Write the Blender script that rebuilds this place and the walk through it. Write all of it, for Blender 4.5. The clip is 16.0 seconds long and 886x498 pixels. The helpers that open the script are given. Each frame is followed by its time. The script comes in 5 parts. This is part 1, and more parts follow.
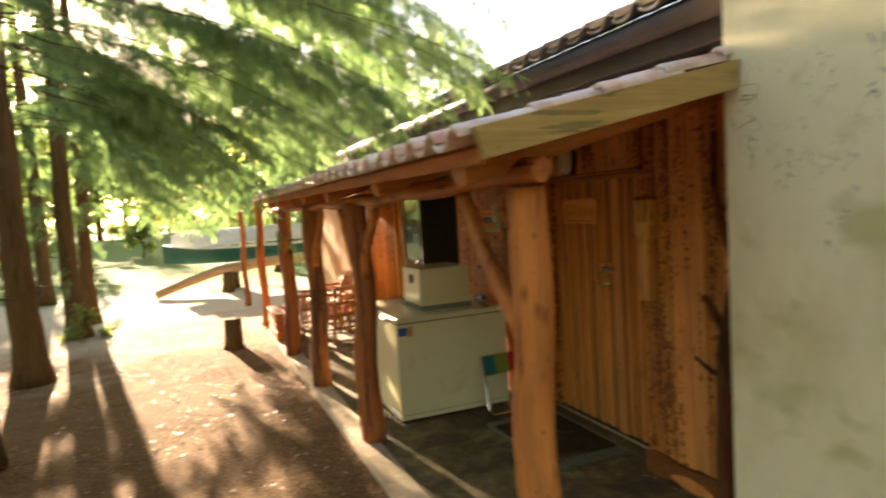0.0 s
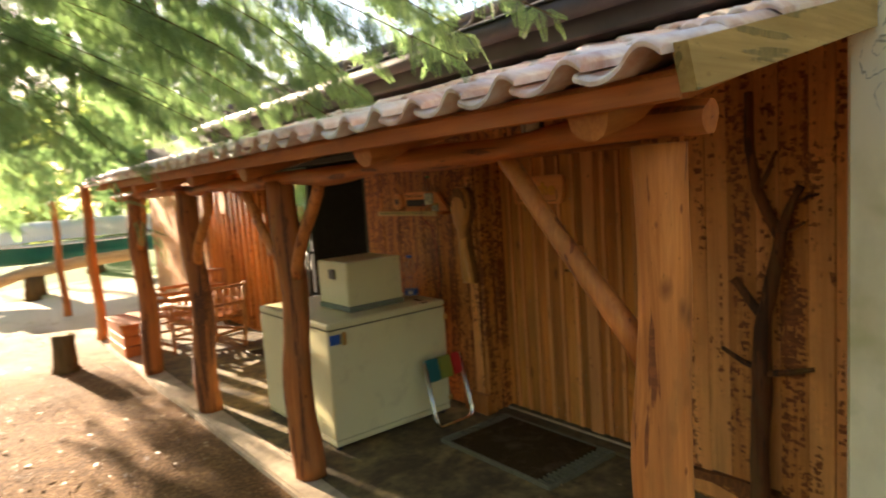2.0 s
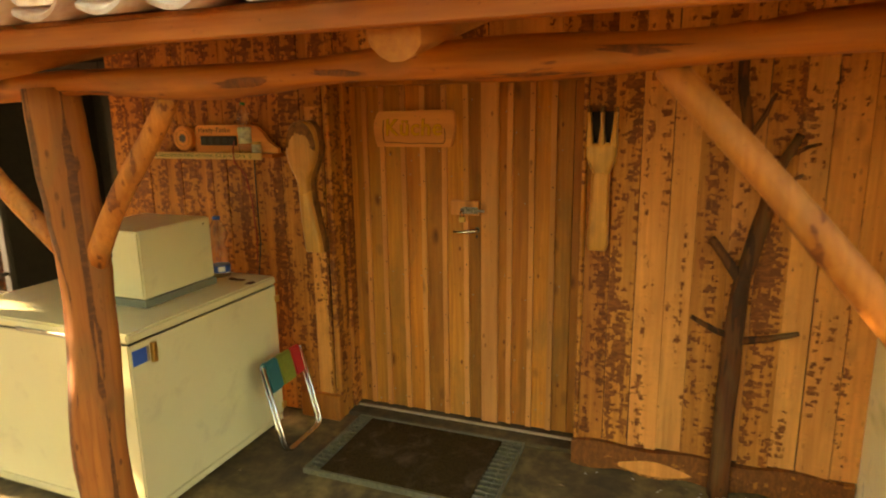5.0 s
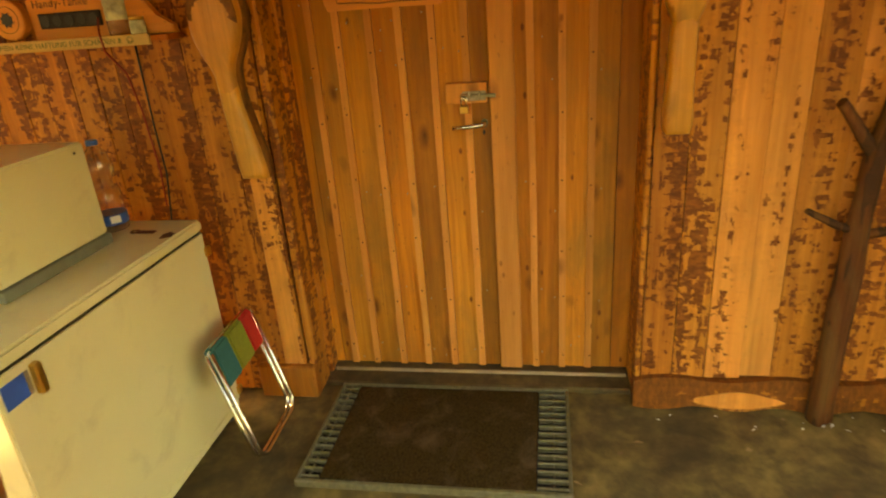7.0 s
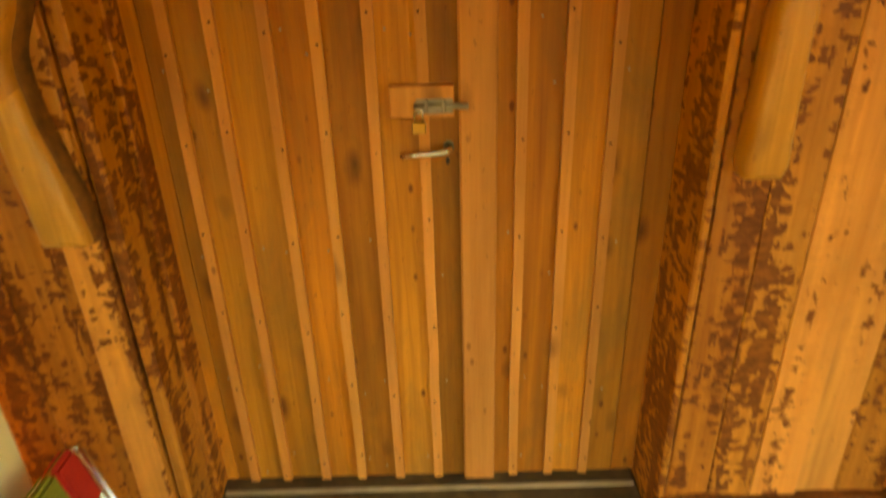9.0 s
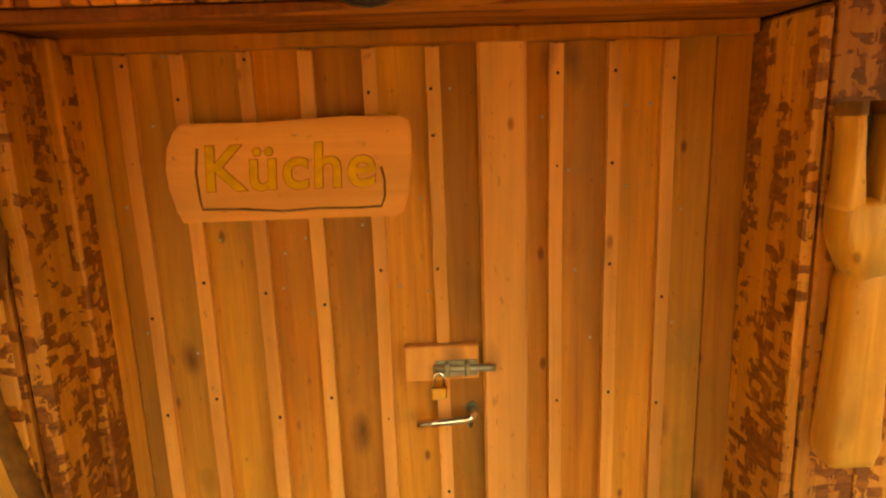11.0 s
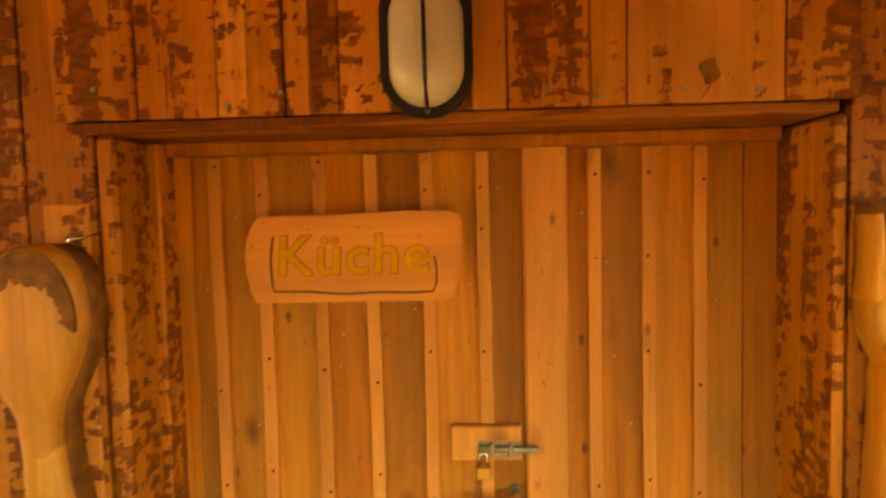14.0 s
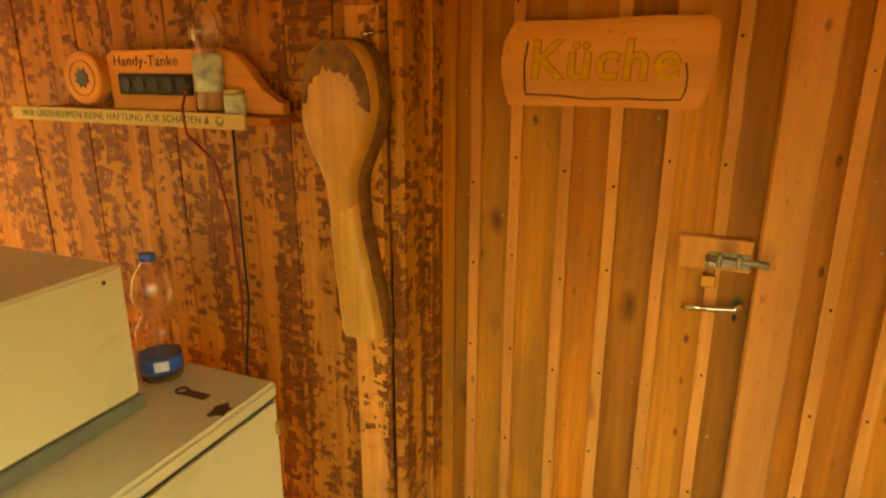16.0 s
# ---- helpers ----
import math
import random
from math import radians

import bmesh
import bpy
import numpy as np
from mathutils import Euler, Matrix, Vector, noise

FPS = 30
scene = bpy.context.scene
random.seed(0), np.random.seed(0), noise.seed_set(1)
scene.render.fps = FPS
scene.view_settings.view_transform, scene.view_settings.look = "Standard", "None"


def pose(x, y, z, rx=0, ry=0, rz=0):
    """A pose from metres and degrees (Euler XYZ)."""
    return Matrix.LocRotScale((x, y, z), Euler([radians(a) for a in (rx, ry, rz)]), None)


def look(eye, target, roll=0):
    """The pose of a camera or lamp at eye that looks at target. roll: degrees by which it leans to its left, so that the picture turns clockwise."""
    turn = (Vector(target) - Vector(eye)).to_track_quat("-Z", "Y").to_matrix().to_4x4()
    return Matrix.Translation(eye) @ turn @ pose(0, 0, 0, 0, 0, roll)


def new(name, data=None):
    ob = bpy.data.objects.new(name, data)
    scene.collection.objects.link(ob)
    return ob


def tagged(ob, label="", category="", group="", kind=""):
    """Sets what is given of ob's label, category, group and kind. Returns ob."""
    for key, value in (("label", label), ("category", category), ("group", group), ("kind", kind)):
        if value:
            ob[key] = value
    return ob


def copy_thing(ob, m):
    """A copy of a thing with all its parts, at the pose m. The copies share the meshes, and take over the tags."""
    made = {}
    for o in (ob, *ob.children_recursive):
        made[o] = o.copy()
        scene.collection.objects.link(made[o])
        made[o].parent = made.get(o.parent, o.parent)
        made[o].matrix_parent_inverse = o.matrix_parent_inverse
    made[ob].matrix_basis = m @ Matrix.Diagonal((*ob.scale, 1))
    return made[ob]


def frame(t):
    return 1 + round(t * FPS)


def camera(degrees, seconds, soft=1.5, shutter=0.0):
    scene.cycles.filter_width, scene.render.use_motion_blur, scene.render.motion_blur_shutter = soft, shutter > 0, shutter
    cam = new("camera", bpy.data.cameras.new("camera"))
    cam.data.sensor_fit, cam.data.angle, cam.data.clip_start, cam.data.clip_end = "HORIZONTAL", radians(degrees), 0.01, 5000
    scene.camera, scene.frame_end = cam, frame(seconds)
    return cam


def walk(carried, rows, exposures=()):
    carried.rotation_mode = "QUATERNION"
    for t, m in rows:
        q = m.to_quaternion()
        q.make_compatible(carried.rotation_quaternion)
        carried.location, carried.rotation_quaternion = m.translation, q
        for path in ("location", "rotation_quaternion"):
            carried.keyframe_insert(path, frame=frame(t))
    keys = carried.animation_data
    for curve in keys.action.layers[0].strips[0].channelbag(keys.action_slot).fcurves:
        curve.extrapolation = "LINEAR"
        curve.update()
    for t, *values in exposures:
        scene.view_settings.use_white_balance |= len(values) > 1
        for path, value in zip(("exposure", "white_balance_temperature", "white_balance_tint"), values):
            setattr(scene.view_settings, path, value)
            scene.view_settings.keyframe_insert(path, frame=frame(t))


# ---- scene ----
cam = camera(70.7, 16.0, soft=2.0, shutter=0.5)
METRES, EYE, TILT, LEAN, TURN = 5.4, 1.72, 0.0, 0.0, -22.2
ROWS = [
    (0.0, 0.0, 0.0, 0.0, -0.25, -4.19, 3.46),
    (0.5, -0.0424, 0.0288, -0.0008, 4.86, -4.38, 3.83),
    (1.0, -0.0752, 0.0636, -0.0006, -1.37, -5.07, 3.87),
    (1.5, -0.0999, 0.1139, -0.003, -8.03, -5.83, 4.15),
    (2.0, -0.1379, 0.1571, -0.004, -16.58, -6.19, 3.92),
    (2.5, -0.1661, 0.1945, -0.0026, -25.96, -7.13, 3.8),
    (3.0, -0.1939, 0.2346, 0.0019, -31.16, -6.64, 2.7),
    (3.5, -0.2172, 0.2752, 0.0025, -36.3, -9.84, 1.38),
    (6.0, -0.2061, 0.5259, -0.0218, -55.09, -16.0, 3.03),
    (6.5, -0.1895, 0.5658, -0.0273, -59.41, -20.57, 4.05),
    (7.0, -0.1614, 0.6038, -0.0342, -59.01, -22.16, 4.08),
    (7.5, -0.1239, 0.6368, -0.036, -61.99, -22.72, 2.44),
    (8.0, -0.0912, 0.6672, -0.0437, -66.29, -26.21, 2.88),
    (8.5, -0.0668, 0.69, -0.0495, -68.62, -29.31, 2.17),
    (9.0, -0.0334, 0.7059, -0.0401, -68.3, -25.22, 1.53),
    (9.5, 0.0003, 0.7176, -0.0218, -68.14, -21.08, 1.16),
    (10.0, 0.0096, 0.7327, -0.0111, -69.86, -17.88, 1.66),
    (12.5, -0.0039, 0.7334, -0.0033, -66.71, -3.94, -0.39),
    (13.0, -0.0069, 0.7329, -0.0031, -66.74, -1.62, -0.92),
    (13.5, -0.0078, 0.7313, -0.0032, -66.58, -1.06, -0.04),
    (14.0, -0.0131, 0.7285, -0.0061, -65.45, -3.3, 1.36),
    (14.5, -0.0178, 0.7264, -0.011, -54.99, -7.56, 2.95),
    (15.0, -0.0233, 0.7226, -0.0173, -45.19, -11.55, 3.38),
    (15.5, -0.0346, 0.7207, -0.0203, -44.74, -13.9, 1.94),
    (16.0, -0.0385, 0.7217, -0.0234, -45.1, -16.37, -0.16),
]
walk(cam, [(t, pose(0, 0, EYE, TILT, LEAN, TURN) @ pose(METRES * x, METRES * y, METRES * z, 90 + pitch, roll, yaw)) for t, x, y, z, yaw, pitch, roll in ROWS],
     exposures=[(0.0, 2.85, 7700, 16), (1.0, 2.5, 6600, 16), (1.5, 2.55, 6800, 16), (2.0, 2.9, 7100, 16), (3.0, 3.75, 7000, 16), (3.5, 3.85, 7200, 16), (6.0, 4.52, 13000, 15), (9.0, 4.75, 15500, 16), (12.5, 5.62, 9800, 15), (14.0, 5.42, 12600, 15), (16.0, 5.0, 15500, 16)])

# ---- light ----
SUN_WAY = Vector((-0.15, 0.95, 0.27)).normalized()      # towards the sun
world = bpy.data.worlds.new("sky")
scene.world = world
world.use_nodes = True
wn = world.node_tree.nodes
sky = wn.new("ShaderNodeTexSky")
sky.sky_type = "NISHITA"
sky.sun_disc = False
sky.sun_elevation = math.asin(SUN_WAY.z)
sky.sun_rotation = math.atan2(SUN_WAY.x, SUN_WAY.y)
world.node_tree.links.new(sky.outputs[0], wn["Background"].inputs[0])
wn["Background"].inputs[1].default_value = 0.08
sun = bpy.data.lights.new("sun", "SUN")
sun.energy, sun.angle, sun.color = 5.0, radians(0.6), (1.0, 0.86, 0.66)
new("sun", sun).matrix_world = look(SUN_WAY * 60, (0, 0, 0))


# ---- materials ----
def nodes_of(name):
    m = bpy.data.materials.new(name)
    m.use_nodes = True
    t = m.node_tree
    return m, t, t.nodes["Principled BSDF"]


def add(t, kind, **values):
    n = t.nodes.new(kind)
    for k, v in values.items():
        n.inputs[k].default_value = v
    return n


def ramp(t, source, stops):
    n = t.nodes.new("ShaderNodeValToRGB")
    e = n.color_ramp.elements
    while len(e) < len(stops):
        e.new(0.5)
    for el, (p, c) in zip(e, stops):
        el.position, el.color = p, (*c, 1) if len(c) == 3 else c
    t.links.new(source, n.inputs[0])
    return n


def coords(t, scale, shift=17.0):
    """Object coordinates, moved by the object's own random number, then scaled."""
    tc, info = t.nodes.new("ShaderNodeTexCoord"), t.nodes.new("ShaderNodeObjectInfo")
    mul = t.nodes.new("ShaderNodeVectorMath")
    mul.operation = "MULTIPLY_ADD"
    t.links.new(info.outputs["Random"], mul.inputs[0])
    mul.inputs[1].default_value = (shift, shift * 0.7, shift * 1.3)
    t.links.new(tc.outputs["Object"], mul.inputs[2])
    mp = t.nodes.new("ShaderNodeMapping")
    mp.inputs["Scale"].default_value = scale
    t.links.new(mul.outputs[0], mp.inputs[0])
    return mp.outputs[0], info.outputs["Random"]


def mix(t, fac, a, b, mode="MIX"):
    n = t.nodes.new("ShaderNodeMix")
    n.data_type, n.blend_type = "RGBA", mode
    for sock, v in ((n.inputs["Factor"], fac), (n.inputs["A"], a), (n.inputs["B"], b)):
        if isinstance(v, (int, float)):
            sock.default_value = v
        elif isinstance(v, tuple):
            sock.default_value = (*v, 1)
        else:
            t.links.new(v, sock)
    return n.outputs["Result"]


def bump(t, b, height, strength, dist):
    n = add(t, "ShaderNodeBump", Strength=strength, Distance=dist)
    t.links.new(height, n.inputs["Height"])
    t.links.new(n.outputs[0], b.inputs["Normal"])


def noise_of(t, vec, scale=1.0, detail=4.0, rough=0.55, distort=0.0):
    n = add(t, "ShaderNodeTexNoise", Scale=scale, Detail=detail, Roughness=rough, Distortion=distort)
    t.links.new(vec, n.inputs["Vector"])
    return n.outputs["Fac"]


def wood(name, dark, light, axis="z", bark=0.0, bark_colour=(0.175, 0.046, 0.010), rough=0.55, knots=0.5, gloss=0.35, vary=0.25, dashes=True, stain=0.35, hues=0.5):
    """Wood with grain along one axis; bark: how much of the inner bark is left on it."""
    dark, light = (tuple(v * k for v, k in zip(c, (1.06, 0.895, 0.68))) for c in (dark, light))
    m, t, b = nodes_of(name)

    def lay(across, along):
        return {"x": (along, across, across), "y": (across, along, across), "z": (across, across, along)}[axis]
    fine, rnd = coords(t, lay(55.0, 2.2))
    broad, _ = coords(t, lay(9.0, 1.1))
    g = noise_of(t, fine, 1.0, 5.0, 0.6, 0.4)
    s = noise_of(t, broad, 1.0, 3.0, 0.5, 0.8)
    c = ramp(t, g, [(0.25, dark), (0.7, light)]).outputs[0]
    shade = ramp(t, s, [(0.3, (0.72, 0.66, 0.6)), (0.65, (1.06, 1.04, 1.0))]).outputs[0]
    c = mix(t, 0.85, c, shade, "MULTIPLY")
    if knots:
        kv, _ = coords(t, lay(9.0, 4.6))
        kd = t.nodes.new("ShaderNodeVectorMath")
        kd.operation = "MULTIPLY_ADD"
        kn = add(t, "ShaderNodeTexNoise", Scale=1.6, Detail=3.0)
        t.links.new(kv, kn.inputs["Vector"])
        t.links.new(kn.outputs["Color"], kd.inputs[0])
        kd.inputs[1].default_value = (0.35, 0.35, 0.35)
        t.links.new(kv, kd.inputs[2])
        k = add(t, "ShaderNodeTexVoronoi", Scale=1.0, Randomness=1.0)
        t.links.new(kd.outputs[0], k.inputs["Vector"])
        km = ramp(t, k.outputs["Distance"], [(0.05, (1, 1, 1)), (0.11, (0.7, 0.7, 0.7)), (0.24, (0, 0, 0))]).outputs[0]
        some = ramp(t, k.outputs["Color"], [(0.52, (1, 1, 1)), (0.54, (0, 0, 0))]).outputs[0]
        km = mix(t, 1.0, km, some, "MULTIPLY")
        c = mix(t, mix(t, 1.0, km, (knots, knots, knots), "MULTIPLY"), c, (dark[0] * 0.35, dark[1] * 0.3, dark[2] * 0.3))
    if knots:
        pv, _ = coords(t, lay(24.0, 12.0), 31.0)
        p = add(t, "ShaderNodeTexVoronoi", Scale=1.0, Randomness=1.0)
        t.links.new(pv, p.inputs["Vector"])
        pm = ramp(t, p.outputs["Distance"], [(0.10, (1, 1, 1)), (0.2, (0, 0, 0))]).outputs[0]
        few = ramp(t, p.outputs["Color"], [(0.30, (1, 1, 1)), (0.32, (0, 0, 0))]).outputs[0]
        c = mix(t, mix(t, 1.0, mix(t, 1.0, pm, few, "MULTIPLY"), (knots * 0.9,) * 3, "MULTIPLY"), c, (dark[0] * 0.3, dark[1] * 0.2, dark[2] * 0.2))
    if stain:
        sv, _ = coords(t, lay(7.0, 2.6))
        sn = noise_of(t, sv, 1.0, 6.0, 0.65, 0.9)
        sm = ramp(t, sn, [(0.46, (0, 0, 0)), (0.72, (stain, stain, stain))]).outputs[0]
        c = mix(t, sm, c, tuple(0.42 * d + 0.10 * k for d, k in zip(dark, (1.0, 0.85, 0.32))))
        tv, _ = coords(t, lay(90.0, 40.0))
        tn = noise_of(t, tv, 1.0, 2.0)
        c = mix(t, ramp(t, tn, [(0.68, (0, 0, 0)), (0.74, (0.5, 0.5, 0.5))]).outputs[0], c, tuple(d * 0.45 for d in dark))
    height = g
    if bark:
        bv, _ = coords(t, lay(15.0, 4.2))
        bn = noise_of(t, bv, 1.0, 6.0, 0.62, 0.6)
        wide, _ = coords(t, lay(19.0, 1.3))
        wn_ = noise_of(t, wide, 1.0, 3.0, 0.5, 0.3)
        big, _ = coords(t, lay(4.0, 1.6))
        area = noise_of(t, big, 1.0, 2.0)

        def blend(src, share, rest):
            n = t.nodes.new("ShaderNodeMath")
            n.operation = "MULTIPLY_ADD"
            t.links.new(src, n.inputs[0])
            n.inputs[1].default_value = share
            if isinstance(rest, float):
                n.inputs[2].default_value = rest
            else:
                t.links.new(rest, n.inputs[2])
            return n.outputs[0]

        def flakes(across, along, shift):
            """Square-edged flakes, each with a random number of its own."""
            fv, _ = coords(t, lay(across, along), shift)
            push = add(t, "ShaderNodeTexNoise", Scale=0.9, Detail=3.0, Roughness=0.6)
            t.links.new(fv, push.inputs["Vector"])
            moved = t.nodes.new("ShaderNodeVectorMath")
            moved.operation = "MULTIPLY_ADD"
            t.links.new(push.outputs["Color"], moved.inputs[0])
            moved.inputs[1].default_value = (0.9, 0.9, 0.9)
            t.links.new(fv, moved.inputs[2])
            vo = add(t, "ShaderNodeTexVoronoi", Scale=1.0, Randomness=0.85)
            vo.distance = "CHEBYCHEV"
            t.links.new(moved.outputs[0], vo.inputs["Vector"])
            sep = t.nodes.new("ShaderNodeSeparateColor")
            t.links.new(vo.outputs["Color"], sep.inputs[0])
            return sep.outputs[0]
        total = blend(wn_, 1.25, blend(area, 0.55, blend(bn, 0.25, 0.0)))
        if dashes:
            total = blend(flakes(34.0, 62.0, 13.0), 0.34, blend(flakes(38.0, 17.0, 29.0), 0.16, total))
            mid = 1.315 + (0.5 - bark) * 0.5
        else:
            mid = 1.045 + (0.5 - bark) * 0.5
        mask = ramp(t, bn, [((mid - 0.012) / 2, (0, 0, 0)), ((mid + 0.012) / 2, (1, 1, 1))])
        smear = ramp(t, bn, [((mid - 0.22) / 2, (0, 0, 0)), (mid / 2, (0.38, 0.38, 0.38))])
        half = t.nodes.new("ShaderNodeMath")
        half.operation = "MULTIPLY"
        half.inputs[1].default_value = 0.5
        t.links.new(total, half.inputs[0])
        t.links.new(half.outputs[0], mask.inputs[0])
        t.links.new(half.outputs[0], smear.inputs[0])
        bc = mix(t, g, tuple(v * 0.6 for v in bark_colour), tuple(v * 1.5 for v in bark_colour))
        cv, _ = coords(t, lay(26.0, 60.0), 23.0)
        worn = ramp(t, noise_of(t, cv, 1.0, 4.0, 0.6, 0.6), [(0.44, (0.0, 0.0, 0.0)), (0.62, (1.0, 1.0, 1.0))]).outputs[0]
        bc = mix(t, worn, bc, tuple(0.36 * d + 0.75 * v for d, v in zip(dark, bark_colour)))
        c = mix(t, smear.outputs[0], c, tuple(0.7 * d + 0.4 * v for d, v in zip(dark, bark_colour)))
        c = mix(t, mask.outputs[0], c, bc)
        height = mix(t, 0.75, g, mask.outputs[0])
    tint = ramp(t, rnd, [(0.0, (1 - vary, 1 - vary * 1.15, 1 - vary * 1.3)), (1.0, (1 + vary * 0.35, 1 + vary * 0.35, 1 + vary * 0.3))]).outputs[0]
    c = mix(t, 1.0, c, tint, "MULTIPLY")
    if hues:
        scr = t.nodes.new("ShaderNodeMath")
        scr.operation = "MULTIPLY"
        scr.inputs[1].default_value = 7.31
        t.links.new(rnd, scr.inputs[0])
        fr = t.nodes.new("ShaderNodeMath")
        fr.operation = "FRACT"
        t.links.new(scr.outputs[0], fr.inputs[0])
        h = ramp(t, fr.outputs[0], [(0.0, (1.0, 0.87, 0.74)), (0.3, (1.0, 1.0, 0.95)), (0.6, (0.90, 0.96, 0.86)), (0.85, (1.05, 0.9, 0.8)), (1.0, (0.9, 0.82, 0.85))])
        c = mix(t, hues, c, mix(t, 1.0, c, h.outputs[0], "MULTIPLY"))
    t.links.new(c, b.inputs["Base Color"])
    b.inputs["Roughness"].default_value = rough
    b.inputs["Specular IOR Level"].default_value = gloss
    bump(t, b, height, 0.5, 0.004)
    return m


def plain(name, colour, rough=0.5, metal=0.0, vary=0.12, scale=20.0, relief=0.15, gloss=0.5, dirt_glare=0.0, dirt_glare_colour=(0.12, 0.09, 0.05), dirt_glare_scale=3.0, detail=5.0):
    m, t, b = nodes_of(name)
    v, _ = coords(t, (scale, scale, scale), 5.0)
    n = noise_of(t, v, 1.0, detail)
    c = ramp(t, n, [(0.3, tuple(x * (1 - vary) for x in colour)), (0.7, tuple(min(1, x * (1 + vary)) for x in colour))]).outputs[0]
    # mottling for dirt, and on the roof tiles for glare
    if dirt_glare:
        dv, _ = coords(t, (dirt_glare_scale,) * 3, 3.0)
        d = noise_of(t, dv, 1.0, 7.0, 0.65, 0.5)
        c = mix(t, ramp(t, d, [(0.62 - dirt_glare * 0.25, (0, 0, 0)), (0.8 - dirt_glare * 0.2, (0.8, 0.8, 0.8))]).outputs[0], c, dirt_glare_colour)
    t.links.new(c, b.inputs["Base Color"])
    b.inputs["Roughness"].default_value, b.inputs["Metallic"].default_value = rough, metal
    b.inputs["Specular IOR Level"].default_value = gloss
    if relief:
        bump(t, b, n, relief, 0.003)
    return m


M_CLAD = wood("debarked cladding", (0.48, 0.19, 0.052), (0.73, 0.355, 0.12), bark=0.42, knots=0.5, vary=0.28)
M_CLEAN = wood("clean cladding", (0.66, 0.30, 0.115), (0.83, 0.45, 0.195), bark=0.16, knots=0.4, vary=0.15)
M_DOOR = wood("stained door boards", (0.46, 0.192, 0.047), (0.67, 0.33, 0.094), knots=0.95, vary=0.40, stain=0.75, hues=1.0)
M_BATTEN = wood("pale battens", (0.66, 0.315, 0.125), (0.78, 0.415, 0.185), knots=0.75, vary=0.12, stain=0.3, hues=0.3)
M_POST = wood("peeled log", (0.46, 0.165, 0.050), (0.72, 0.335, 0.118), bark=0.24, dashes=False, bark_colour=(0.19, 0.055, 0.016), rough=0.6, vary=0.18, knots=0.9, stain=0.6)
M_POST_DARK = wood("weathered log with bark", (0.28, 0.095, 0.030), (0.48, 0.19, 0.063), bark=0.38, dashes=False, bark_colour=(0.10, 0.032, 0.011), rough=0.7, vary=0.15, knots=0.9, stain=0.7)
M_BEAM = wood("peeled log beam", (0.42, 0.13, 0.035), (0.66, 0.27, 0.085), axis="y", bark=0.3, dashes=False, bark_colour=(0.13, 0.042, 0.016), rough=0.6, knots=0.95, stain=0.7)
M_FASCIA = wood("stained fascia", (0.40, 0.115, 0.028), (0.58, 0.21, 0.06), axis="y", rough=0.6)
M_RAFTER = wood("rafter wood", (0.30, 0.10, 0.035), (0.48, 0.20, 0.08), axis="x", rough=0.65)
M_BARGE = wood("weathered barge board", (0.40, 0.31, 0.15), (0.62, 0.52, 0.30), axis="x", bark=0.2, dashes=False, bark_colour=(0.22, 0.17, 0.07), rough=0.8)
M_PLANK_FAR = wood("far wall boards", (0.50, 0.25, 0.10), (0.74, 0.44, 0.20), bark=0.15, vary=0.3)
# darker, browner concrete for the door threshold
M_DARK_CONCRETE = plain("dark mottled concrete", (0.12, 0.078, 0.03), 0.85, vary=0.4, scale=18.0, relief=0.6, dirt_glare=0.8, dirt_glare_colour=(0.05, 0.034, 0.014), dirt_glare_scale=4.0)
M_CONCRETE = plain("worn concrete", (0.20, 0.138, 0.048), 0.9, vary=0.5, scale=14.0, relief=0.5, dirt_glare=0.9, dirt_glare_colour=(0.048, 0.030, 0.012), dirt_glare_scale=2.6)


def plaster():
    m, t, b = nodes_of("white plaster")
    fine, _ = coords(t, (22, 22, 22))
    mid, _ = coords(t, (2.4, 2.4, 1.5))
    marks, _ = coords(t, (9.0, 9.0, 6.0))
    n1, n2 = noise_of(t, fine, 1.0, 5.0), noise_of(t, mid, 1.0, 5.0, 0.6)
    n3 = noise_of(t, marks, 1.0, 3.0, 0.5, 1.6)
    c = ramp(t, n2, [(0.3, (0.67, 0.57, 0.33)), (0.5, (0.84, 0.74, 0.48)), (0.75, (0.86, 0.79, 0.55))]).outputs[0]
    thin = ramp(t, n3, [(0.47, (0, 0, 0)), (0.495, (1, 1, 1)), (0.515, (0, 0, 0))]).outputs[0]
    where = ramp(t, n2, [(0.55, (0, 0, 0)), (0.61, (1, 1, 1))]).outputs[0]
    rough_edge = ramp(t, n1, [(0.38, (0, 0, 0)), (0.5, (1, 1, 1))]).outputs[0]
    mask = mix(t, 1.0, mix(t, 1.0, thin, where, "MULTIPLY"), rough_edge, "MULTIPLY")
    spots, _ = coords(t, (2.4, 2.4, 3.4), 40.0)
    moss = ramp(t, noise_of(t, spots, 1.0, 3.0), [(0.56, (0, 0, 0)), (0.66, (0.75, 0.75, 0.75))]).outputs[0]
    c = mix(t, moss, c, (0.50, 0.47, 0.20))
    t.links.new(mix(t, mask, c, (0.24, 0.23, 0.15)), b.inputs["Base Color"])
    b.inputs["Roughness"].default_value = 0.9
    bump(t, b, mix(t, 0.6, n1, mask), 0.5, 0.004)
    return m


